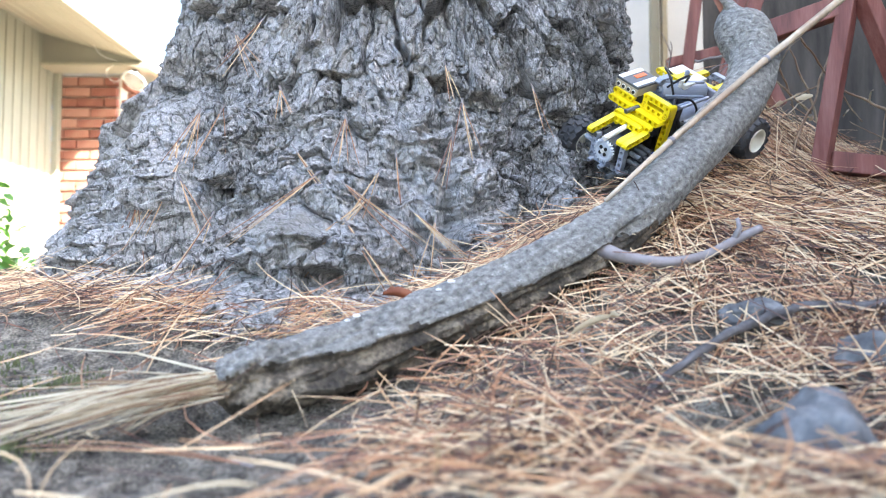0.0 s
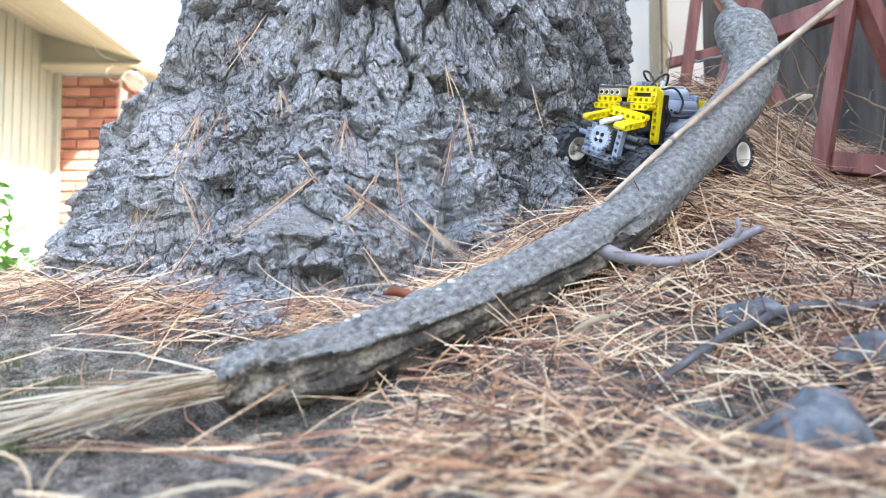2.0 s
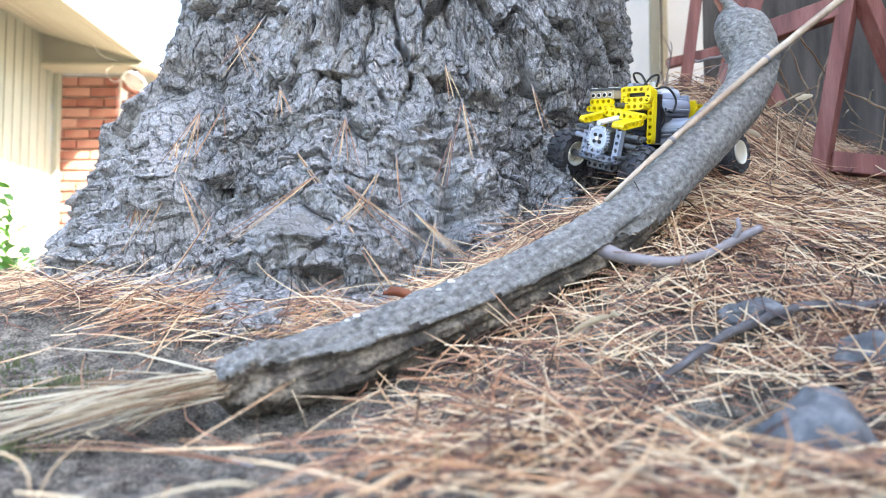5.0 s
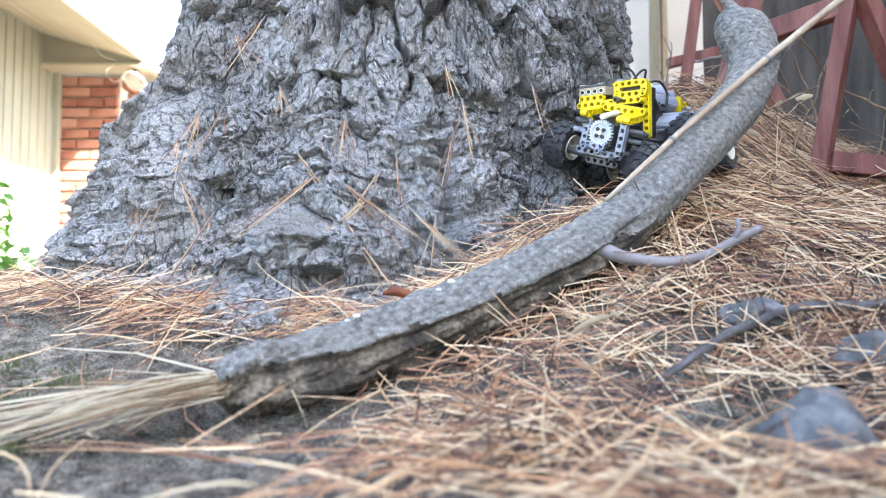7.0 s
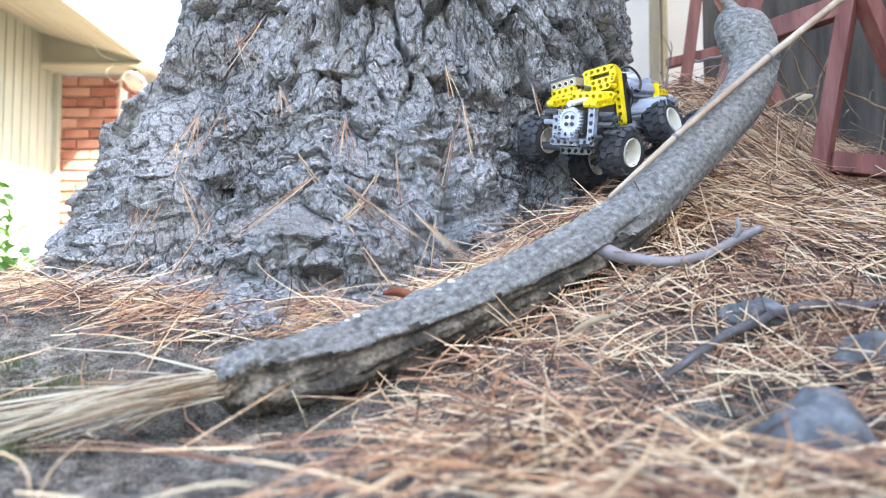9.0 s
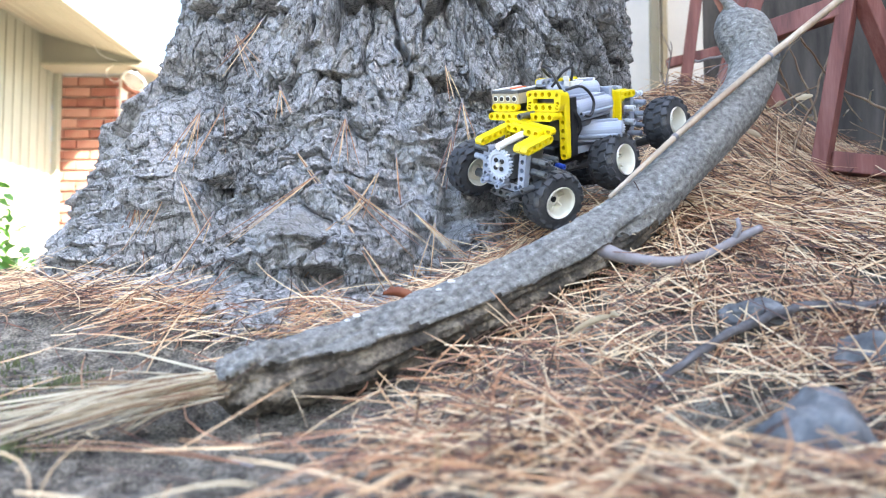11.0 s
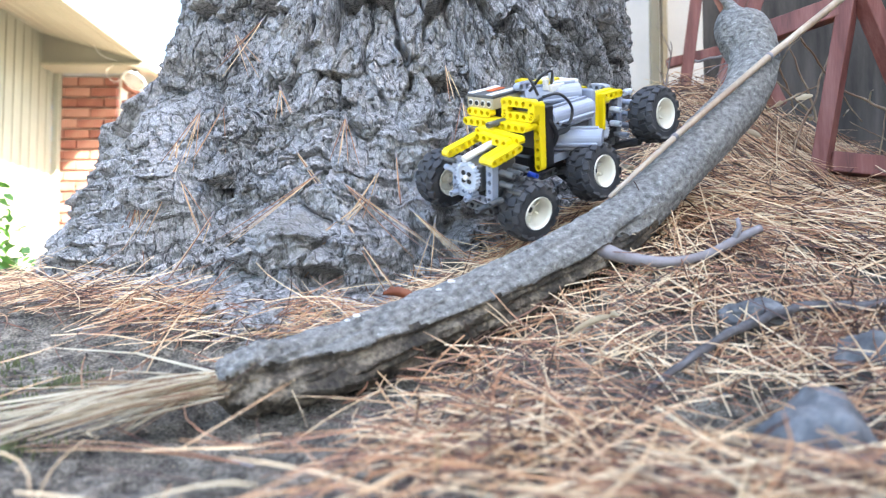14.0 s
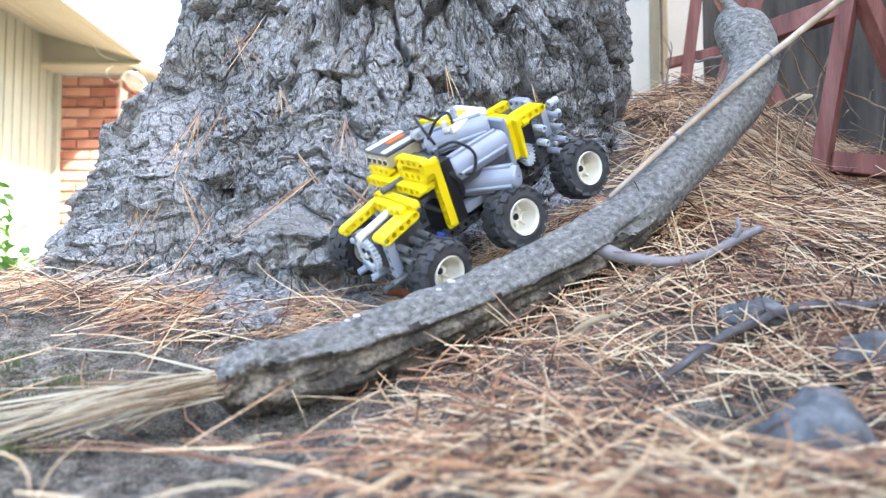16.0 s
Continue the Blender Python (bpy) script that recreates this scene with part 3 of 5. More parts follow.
# ---- the house ----
def make_house():
    h = tagged(new("house"), "low house with cream siding, brick corner and wide eaves", "house")
    part("siding", box((0.12, 4.2, 2.6), pose(-3.03, 3.12, 0.66)), SIDING, h, "cream grooved vertical siding")
    for i in range(26):
        part("batten", box((0.012, 0.03, 2.6), pose(-2.966, 5.15 - i * 0.10, 0.655), 0.003), SIDING, h)
    part("corner_trim", box((0.045, 0.05, 2.6), pose(-2.952, 5.255, 0.45), 0.004), SIDING, h, "pale green corner strip")
    slope = math.degrees(math.atan2(0.205, 0.73))
    part("soffit", box((0.80, 7.0, 0.03), pose(-2.605, 4.9, 1.8775, 0, slope, 0)), SOFFIT, h, "cream boarded soffit")
    for i in range(6):
        part("soffit_batten", box((0.014, 7.0, 0.006), pose(-2.605 + 0.12 * (i - 2.5), 4.9, 1.861 - 0.0337 * (i - 2.5), 0, slope, 0), 0.002), SOFFIT, h)
    part("roof", box((5.2, 9.0, 0.07), pose(-4.70, 4.9, 2.52, 0, slope, 0), 0.01), ROOFING, h)
    part("gutter_board", box((0.025, 7.0, 0.10), pose(-2.215, 4.9, 1.80), 0.003), SOFFIT, h, "cream eave board")
    bm = bmesh.new()
    ends = [[bm.verts.new((x, y, z)) for x, z in ((-2.98, 1.738), (-2.19, 1.738), (-2.23, 1.762), (-2.98, 1.970))] for y in (5.06, 5.22)]
    bm.faces.new(ends[0]), bm.faces.new(ends[1][::-1])
    for i in range(4):
        bm.faces.new((ends[0][i], ends[1][i], ends[1][(i + 1) % 4], ends[0][(i + 1) % 4]))
    bmesh.ops.recalc_face_normals(bm, faces=bm.faces)
    part("beam", bm, FASCIA, h, "tan painted boxed beam under the eave")
    part("trim", box((0.80, 0.20, 0.022), pose(-2.585, 5.135, 1.727), 0.003), SOFFIT, h)
    wall = part("wall", box((0.50, 3.0, 2.6), pose(-2.755, 6.83, 0.43), 0.0), MORTAR, h, "red brick wall with pale mortar")
    me = bpy.data.meshes.new("brick")
    bm = box((0.192, 0.05, 0.066), Matrix(), 0.004)
    bm.to_mesh(me)
    bm.free()
    me.materials.append(BRICK)
    half = bpy.data.meshes.new("half_brick")
    bm = box((0.092, 0.05, 0.066), Matrix(), 0.004)
    bm.to_mesh(half)
    bm.free()
    half.materials.append(BRICK)
    for c in range(22):
        z = 1.672 - c * 0.0815
        row = [(-0.05 if c % 2 else 0.0, me)]
        xs = [-2.915, -2.715, -2.56] if c % 2 == 0 else [-2.965, -2.815, -2.613]
        kinds = [me, me, half] if c % 2 == 0 else [half, me, me]
        for x, k in zip(xs, kinds):
            b = new("brick", k)
            b.parent = wall
            b.matrix_basis = pose(x, 5.312 + 0.003 * hashed(c, x * 9, 1), z)
        for i in range(6):
            b = new("brick", me)
            b.parent = wall
            b.matrix_basis = pose(-2.488 - 0.003 * hashed(c, i, 2), 5.45 + i * 0.203 + (0.1 if c % 2 else 0), z, 0, 0, 90)
    return h


make_house()


def make_flood_lamp():
    lamp = tagged(new("flood_lamp"), "small white floodlight hung under the eave", "lamp")
    part("mount", box((0.05, 0.05, 0.03), pose(-2.32, 5.16, 1.705), 0.006), BLACK, lamp)
    bm = bmesh.new()
    add_tube(bm, [(-2.32, 5.16, 1.70), (-2.32, 5.13, 1.66), (-2.32, 5.10, 1.64)], 0.009, 8)
    part("bracket", bm, BLACK, lamp)
    tilt = pose(-2.285, 5.08, 1.615, -35, 14, 0)
    bm = bmesh.new()
    lathe(bm, [(0.001, 0.045), (0.035, 0.042), (0.060, 0.020), (0.086, 0.004), (0.090, -0.004), (0.084, -0.010), (0.076, -0.006), (0.001, -0.004)], 28, tilt)
    part("housing", bm, WHITEP, lamp, smooth=True)
    bm = bmesh.new()
    lathe(bm, [(0.001, -0.012), (0.050, -0.011), (0.075, -0.008), (0.075, -0.0065), (0.001, -0.006)], 28, tilt)
    part("glass", bm, GLASS, lamp)
    bm = bmesh.new()
    add_tube(bm, spline([(-2.42, 5.05, 1.73), (-2.47, 5.02, 1.66), (-2.43, 5.06, 1.60), (-2.38, 5.08, 1.63)], 14), 0.0025, 6)
    part("wire", bm, WHITEP, lamp)
    bm = bmesh.new()
    add_tube(bm, spline([(-2.30, 4.2, 1.945), (-2.50, 4.75, 1.90), (-2.52, 5.02, 1.80), (-2.40, 5.03, 1.75)], 20), 0.0018, 6)
    part("cable", bm, WHITEP, lamp)


make_flood_lamp()


def rng_leaves(n, centre, size, leaf, seed, droop=0.5):
    """Many small curved leaves round a centre."""
    r = random.Random(seed)
    V, F = [], []
    for _ in range(n):
        while True:
            p = Vector((r.uniform(-1, 1), r.uniform(-1, 1), r.uniform(-1, 1)))
            if 0.25 < p.length < 1 + 0.3 * noise.noise(p * 3):
                break
        base = Vector(centre) + Vector((p.x * size[0], p.y * size[1], p.z * size[2]))
        m = Matrix.Translation(base) @ Euler((r.uniform(-1, 1), r.uniform(-1, 1), r.uniform(0, 6.3))).to_matrix().to_4x4()
        l = leaf * r.uniform(0.6, 1.3)
        i = len(V)
        for x, y, z in ((0, 0, 0), (l * .3, l * .22, .02 * l), (l * .7, l * .2, -.02 * l), (l, 0, -.15 * l), (l * .7, -l * .2, -.02 * l), (l * .3, -l * .22, .02 * l)):
            V.append(m @ Vector((x, y, z)))
        F += [(i, i + 1, i + 5, i + 5), (i + 1, i + 2, i + 4, i + 5), (i + 2, i + 3, i + 4, i + 4)]
    return V, F


def make_bush(centre, size, n, seed, label):
    b = tagged(new("bush"), label, "bush")
    bm = bmesh.new()
    r = random.Random(seed)
    for i in range(9):
        a = r.uniform(0, 6.3)
        top = Vector(centre) + Vector((math.cos(a) * size[0] * .6, math.sin(a) * size[1] * .6, r.uniform(-.2, .7) * size[2]))
        foot = Vector((centre[0] + r.uniform(-.05, .05), centre[1] + r.uniform(-.05, .05), float(land(centre[0], centre[1])) - 0.02))
        add_tube(bm, [foot, foot.lerp(top, .5) + Vector((0, 0, .05)), top], [0.012, 0.008, 0.003], 6)
    part("stems", bm, TWIG, b)
    V, F = rng_leaves(n, centre, size, 0.05, seed)
    me = bpy.data.meshes.new("crown")
    me.from_pydata([tuple(v) for v in V], [], [tuple(dict.fromkeys(f)) for f in F])
    me.materials.append(LEAF)
    ob = new("crown", me)
    ob.parent = b
    return b


make_bush((-1.72, 2.45, 0.30), (0.20, 0.2, 0.22), 420, 5, "sunlit bright green leafy garden bush")
make_bush((-1.37, 2.2, 0.10), (0.10, 0.1, 0.10), 110, 9, "low bright green leafy plant in sunlight")


# ---- stones, root, fallen leaves ----
def make_stone(at, size, seed, label, turn=0):
    bm = bmesh.new()
    bmesh.ops.create_icosphere(bm, subdivisions=5, radius=1.0)
    for v in bm.verts:
        p = v.co.copy()
        n = 1 + 0.22 * noise.noise(p * 1.3 + Vector((seed, 0, 0))) + 0.08 * noise.noise(p * 4 + Vector((seed, 3, 0))) + 0.02 * noise.noise(p * 14)
        v.co = Vector((p.x * size[0], p.y * size[1], p.z * size[2])) * n
    s = part("stone", bm, STONE, smooth=True)
    s.matrix_basis = pose(*at, 0, 0, turn)
    return tagged(s, label, "stone", group="stones in the needle litter")


make_stone((0.197, 0.366, -0.004), (0.029, 0.036, 0.050), 3, "smooth blue-grey stone half buried in needles", 20)
make_stone((0.232, 0.515, 0.078), (0.026, 0.018, 0.012), 7, "flat blue-grey stone under dry needles", 10)
make_stone((0.345, 0.50, 0.062), (0.05, 0.03, 0.02), 9, "dark blue-grey stone beside a surface root", 30)
make_stone((0.285, 0.46, 0.05), (0.035, 0.03, 0.02), 12, "small grey stone among dry needles", 50)


def make_root():
    bm = bmesh.new()
    k = spline([(0.120, 0.438, 0.020, .003), (0.140, 0.447, 0.034, .0042), (0.186, 0.473, 0.056, .0050), (0.215, 0.488, 0.066, .0055), (0.246, 0.502, 0.074, .0055), (0.290, 0.512, 0.078, .006),
                (0.340, 0.522, 0.078, .0062), (0.42, 0.53, 0.080, .007)], 60)
    pts = [Vector(p[:3]) + Vector((0, -0.004, 0.008 + 0.004 * noise.noise(Vector(p[:3]) * 60))) for p in k]
    add_tube(bm, pts, [p[3] * 0.62 * (1 + 0.3 * noise.noise(Vector(p[:3]) * 120)) for p in k], 12)
    return tagged(part("fallen_twig", bm, DARKTWIG, smooth=True), "knobbly grey twig lying on needles and stones", "twig")


make_root()


def make_chip(name, at, size, material, label, turn, cat, curl=0.3):
    bm = bmesh.new()
    n = 10
    rows = []
    for i in range(n + 1):
        u = i / n
        w = math.sin(math.pi * min(1, u * 0.94 + 0.04)) ** 0.6 * (1 + 0.45 * noise.noise(Vector((u * 6, at[0] * 50, 0))))
        rows.append([(size[0] * (u - .5), size[1] * w * s * .5, curl * size[1] * (abs(s) ** 2 * w + 0.5 * math.sin(u * 5)) + 0.0006 * side) for side in (0, 1) for s in (-1, -.5, 0, .5, 1)])
    vs = [[bm.verts.new(p) for p in r] for r in rows]
    for a, b in zip(vs, vs[1:]):
        for o in (0, 5):
            for k in range(4):
                f = (a[o + k], a[o + k + 1], b[o + k + 1], b[o + k])
                bm.faces.new(f if o else f[::-1])
    ob = part(name, bm, material, smooth=True)
    ob.matrix_basis = pose(*at) @ Euler([radians(v) for v in turn]).to_matrix().to_4x4()
    return tagged(ob, label, cat)


make_chip("dead_leaf", (-0.036, 0.590, 0.091), (0.030, 0.011), DEADLEAF, "curled rust-brown dead leaf at the foot of the trunk", (-50, 5, 10), "leaf", 0.35)
make_chip("wood_chip", (0.098, 0.460, 0.074), (0.030, 0.009), PALELEAF, "pale dry leaf chip lying on needles", (-35, -25, 12), "chip", 0.2)
make_chip("wood_chip", (0.118, 0.482, 0.079), (0.008, 0.006), PALELEAF, "tiny pale chip on dry needles", (-40, 0, 30), "chip", 0.2)
make_chip("wood_chip", (0.108, 0.252, 0.016), (0.045, 0.018), PALELEAF, "pale wood chip close to the lens", (-15, 5, 8), "chip", 0.15)
make_chip("dry_leaf", (0.245, 0.92, 0.255), (0.05, 0.010), PALELEAF, "pale dry leaf blade on the needle mound", (-30, -10, 15), "leaf", 0.2)


# ---- pine needles ----
def needle_cloud(name, count, pick, length, width, lift, seed, material, label, segs=4, tilt=0.18):
    """Many bent needles, each a thin three-sided blade, on the slope. pick(rng) gives x, y and heading."""
    rng = np.random.default_rng(seed)
    x, y, head = pick(rng, count)
    L = length * rng.uniform(0.45, 1.15, count)
    W = width * rng.uniform(0.7, 1.25, count)
    bend = rng.normal(0, 0.32, count) * L
    climb = rng.normal(0, tilt, count) * L
    arch = np.abs(rng.normal(0, 0.10, count)) * L
    base = lift * rng.random(count) ** 1.4
    t = np.linspace(-0.5, 0.5, segs + 1)
    cx = x[:, None] + np.cos(head)[:, None] * L[:, None] * t - np.sin(head)[:, None] * bend[:, None] * (t * t - 0.1)
    cy = y[:, None] + np.sin(head)[:, None] * L[:, None] * t + np.cos(head)[:, None] * bend[:, None] * (t * t - 0.1)
    slope = land(cx, cy)
    flat = slope.mean(1)[:, None] + (slope[:, -1] - slope[:, 0])[:, None] * t
    cz = np.maximum(0.5 * slope + 0.5 * flat, slope) + base[:, None] + np.abs(climb)[:, None] * 0.5 + climb[:, None] * t + arch[:, None] * (0.25 - t * t) + 0.002
    sx, sy = -np.sin(head)[:, None], np.cos(head)[:, None]
    taper = W[:, None] * np.interp(t, [-0.5, -0.4, 0.3, 0.5], [0.8, 1, 0.9, 0.25])
    ring = [(1, -0.4), (-1, -0.4), (0, 0.9)]
    V = np.stack([np.stack([cx + sx * taper * a * .5, cy + sy * taper * a * .5, cz + taper * b * .6], -1) for a, b in ring], 2)   # count, seg, 3, xyz
    k = np.arange(count)[:, None, None] * (segs + 1) * 3
    s = np.arange(segs)[None, :, None] * 3
    i = np.arange(3)[None, None, :]
    j = (i + 1) % 3
    F = np.stack([k + s + i, k + s + j, k + s + 3 + j, k + s + 3 + i], -1).reshape(-1, 4)
    ob = from_arrays(name, V.reshape(-1, 3), F, material, smooth=False)
    return tagged(ob, label, "needles", kind="stuff")


def off_trunk(x, y):
    phi = np.degrees(np.arctan2(-(x - AX), -(y - AY)))
    return np.hypot(x - AX, y - AY) > trunk_radius(phi, land(x, y)) - 0.02


def pick_in(dens, box_, heading, spread_):
    def pick(rng, n):
        X, Y = [], []
        while sum(map(len, X)) < n:
            x = rng.uniform(box_[0], box_[1], n * 3)
            y = rng.uniform(box_[2], box_[3], n * 3)
            ok = (rng.random(n * 3) < dens(x, y)) & off_trunk(x, y)
            X.append(x[ok]), Y.append(y[ok])
        x, y = np.concatenate(X)[:n], np.concatenate(Y)[:n]
        return x, y, rng.normal(radians(heading), spread_, n)
    return pick


def dense(x, y):
    """The litter lies thick below and beyond the branch and thin on the bare soil."""
    patch = np.clip(0.50 + 1.6 * fbm(x * 11, y * 11, 91, 3), 0.02, 1)
    patch = patch * (1 - 0.92 * np.exp(-(((x - 0.193) / 0.042) ** 2 + ((y - 0.345) / 0.045) ** 2))) * (1 - 0.8 * np.exp(-(((x - 0.03) / 0.06) ** 2 + ((y - 0.285) / 0.03) ** 2)))
    below = np.clip((x + 0.06 + 0.25 * (0.45 - y)) / 0.14, 0.0, 1)
    return np.clip(below * patch + 0.05 * patch, 0.01, 1)


def mound(x, y):
    phi = np.degrees(np.arctan2(-(x - AX), -(y - AY)))
    far_side = np.hypot(x - AX, y - AY) - np.where(y < 0.84, 0.47, trunk_radius(phi, land(x, y)) + 0.0)
    return np.clip((x - 0.04) / 0.12, 0, 1) * np.clip((y - 0.60 + 0.35 * (x - 0.3)) / 0.08, 0, 1) * np.clip(far_side / 0.05, 0, 1)


needle_cloud("needle_litter", 4200, pick_in(dense, (-0.55, 0.75, 0.22, 0.72), 5, 1.3), 0.085, 0.00108, 0.014, 4, NEEDLE, "loose litter of tan and russet pine needles", tilt=0.17)
needle_cloud("needle_tangle", 650, pick_in(dense, (-0.30, 0.65, 0.24, 0.66), 60, 1.4), 0.065, 0.0011, 0.012, 44, NEEDLE, "tangle of dry needles standing out of the litter", tilt=0.38)
needle_cloud("needle_mound", 10500, pick_in(mound, (0.0, 1.05, 0.5, 1.4), 15, 1.2), 0.125, 0.0013, 0.018, 6, NEEDLE,
             "deep mound of straw-coloured pine needles on the slope", tilt=0.16)
needle_cloud("needle_skirt", 900, pick_in(lambda x, y: np.exp(-((np.hypot(x - AX, y - AY) - 0.57) / 0.03) ** 2) * (x < 0.06), (-0.6, 0.08, 0.5, 0.9), 5, 0.85), 0.085, 0.0009, 0.010, 8, NEEDLE,
             "band of russet needles round the foot of the trunk", tilt=0.15)
needle_cloud("needle_drift", 850, pick_in(lambda x, y: np.exp(-((y - 0.645 - 0.45 * (x - 0.05)) / 0.02) ** 2), (-0.02, 0.22, 0.58, 0.75), 25, 0.6), 0.075, 0.0010, 0.012, 18, NEEDLE,
             "drift of tan needles between trunk and branch", tilt=0.12)


def make_straw_tuft():
    r = random.Random(3)
    bm = bmesh.new()
    for i in range(105):
        a = Vector((-0.140 + r.uniform(-.012, .006), 0.455 + r.uniform(-.014, .012), 0.038 + r.uniform(-.010, .008)))
        l = r.uniform(0.05, 0.17)
        d = Vector((-1, -0.40 + r.gauss(0, .42), 0)).normalized()
        b = a + d * l
        b.z = float(land(b.x, b.y)) + 0.003 + abs(r.gauss(0, .004))
        m = a.lerp(b, .5) + Vector((0, 0, r.uniform(0, .008)))
        w = r.uniform(.0003, .0007) if i % 6 else r.uniform(.0009, .0018)
        add_tube(bm, [a, m, b], [w, w, w * .5], 4, caps=False)
    return tagged(part("straw_tuft", bm, STRAW), "tuft of pale frayed straw at the branch's rotten end", "straw", kind="stuff")


make_straw_tuft()


def make_bundle(base, headings, length, material, label, lie, category="pine needle"):
    """A bundle of two to five long needles that spring from one sheath."""
    b = tagged(new("needle_bundle"), label, category, group="single needle bundles")
    base = Vector(base)
    bm = bmesh.new()
    tip0 = Vector(headings[0]).normalized()
    add_tube(bm, [base - tip0 * 0.004, base, base + tip0 * 0.009], [0.0007, 0.0011, 0.0007], 6)
    part("sheath", bm, TWIG, b)
    for k, h in enumerate(headings):
        d = Vector(h).normalized()
        bend = Vector(lie)
        L = length * (0.82 + 0.36 * hashed(k, length * 1000, 3))
        pts = [base + d * (L * s) + bend * (L * s * s) for s in (0, .15, .35, .55, .75, .9, 1.0)]
        bm = bmesh.new()
        add_tube(bm, pts, [.00045, .00052, .00052, .0005, .00045, .00035, .00018], 5)
        part("needle", bm, material, b)
    return b


# bundles caught in the bark: bearing on the trunk, height, length, number, lean
for f, h, L, n, lean in ((6, .275, .050, 5, .1), (-10.8, .30, .065, 4, .25), (-8.5, .345, .045, 2, .3), (17, .315, .03, 4, .3), (27, .30, .06, 3, -.4), (39, .235, .12, 4, .12), (36, .20, .10, 3, -.3),
                         (2, .185, .09, 3, -.9), (-3, .175, .08, 3, .9), (4, .16, .10, 2, .6), (-6, .165, .06, 2, -.2), (20, .17, .07, 2, -.5), (-24, .33, .06, 2, .3), (-1, .235, .05, 2, .15), (32, .30, .08, 4, -.25), (34, .265, .09, 4, -.1), (31, .24, .10, 3, -.35), (35, .19, .08, 3, .1), (29, .215, .07, 2, .5),
                         (8, .21, .09, 3, -1.1), (5, .20, .10, 3, 1.2), (1, .215, .08, 3, -.5), (12, .24, .05, 2, .6), (-9, .26, .06, 2, -.2), (24, .41, .07, 2, -.6), (30, .40, .06, 3, .5)):
    a = radians(f)
    R = float(trunk_radius(np.array(f), np.array(h))) + 0.018
    rr = random.Random(int(f * 10 + h * 1000))
    tops = [(lean + rr.gauss(0, .20), -0.30 + rr.gauss(0, .06), -1) for _ in range(n + 1)]
    make_bundle((AX - math.sin(a) * R, AY - math.cos(a) * R, h), tops, L, NEEDLE_ONE, "dry russet needles caught in the bark", (0.1 * lean, -0.05, -0.05))

# bundles that stand out of the litter: place, heading in degrees, rise, length, number
for x, y, head, rise, L, n in ((0.100, 0.50, 100, 1.6, .07, 2), (0.118, 0.505, 96, 1.9, .06, 2), (0.070, 0.49, 130, 1.0, .08, 2), (0.125, 0.535, -20, .35, .14, 2), (0.200, 0.56, 95, 1.5, .10, 2), (0.245, 0.58, 80, 1.2, .09, 2),
                               (0.010, 0.44, 10, .10, .13, 3), (0.060, 0.40, 160, .15, .14, 2), (0.12, 0.36, 30, .25, .15, 3), (0.16, 0.34, 140, .3, .14, 2), (-0.05, 0.38, 20, .12, .12, 2), (-0.10, 0.36, 170, .08, .13, 3),
                               (0.24, 0.40, 100, .5, .10, 2), (0.22, 0.33, 60, .5, .10, 3), (0.18, 0.44, 200, .2, .16, 2), (0.02, 0.33, 75, .2, .10, 2)):
    rr = random.Random(int(x * 1000 + y * 777))
    z = float(land(x, y)) + 0.004
    ups = [(math.cos(radians(head + rr.gauss(0, 12))), math.sin(radians(head + rr.gauss(0, 12))), rise * rr.uniform(.7, 1.2) + 0.08) for _ in range(n)]
    make_bundle((x, y, z), ups, L, NEEDLE_ONE, "long dry tan needles sticking out of the litter", (0.05, 0, -0.12 if rise < 0.6 else -0.25))
for x, y, head, rise, L, n in ((-0.28, 0.60, 110, .55, .09, 3), (-0.25, 0.59, 80, .9, .08, 3), (-0.22, 0.60, 130, .4, .10, 2), (-0.30, 0.58, 5, .12, .13, 3), (-0.18, 0.56, 15, .15, .12, 3), (-0.12, 0.57, 100, .6, .05, 2),
                               (-0.20, 0.50, 30, .12, .10, 2), (-0.15, 0.52, 95, .5, .05, 1), (-0.02, 0.60, 50, .8, .07, 3), (0.01, 0.61, 120, .9, .07, 3), (0.03, 0.62, 70, .7, .06, 3), (0.075, 0.655, 95, 1.2, .06, 3),
                               (0.10, 0.68, 130, .8, .07, 3), (0.13, 0.69, 88, 1.5, .055, 2), (-0.07, 0.59, 140, .7, .06, 2), (-0.24, 0.45, 200, .08, .12, 2)):
    rr = random.Random(int(x * 1000 + y * 555))
    z = float(land(x, y)) + 0.004
    ups = [(math.cos(radians(head + rr.gauss(0, 14))), math.sin(radians(head + rr.gauss(0, 14))), rise * rr.uniform(.6, 1.2) + 0.06) for _ in range(n)]
    make_bundle((x, y, z), ups, L, NEEDLE_ONE, "russet pine needles beside the foot of the trunk", (0.05, 0, -0.12 if rise < 0.6 else -0.2))


def make_pebbles():
    """Grit and small crumbs over the bare soil."""
    rng = np.random.default_rng(21)
    bm = bmesh.new()
    for _ in range(420):
        x, y = rng.uniform(-0.42, 0.30), rng.uniform(0.27, 0.62)
        s = 0.0006 + 0.0013 * rng.random() ** 3
        m = pose(x, y, float(land(x, y)) + s * 0.3, *rng.uniform(0, 360, 3)) @ Matrix.Diagonal((s * 1.3, s, s * .8, 1))
        bmesh.ops.create_icosphere(bm, subdivisions=1, radius=1.0, matrix=m)
    return tagged(part("grit", bm, surface("grit", [(0.06, 0.05, 0.045), (0.14, 0.12, 0.10), (0.28, 0.22, 0.16)], scale=30, island=0.8)), "loose grit and crumbs on the bare soil", "grit", kind="stuff")


make_pebbles()


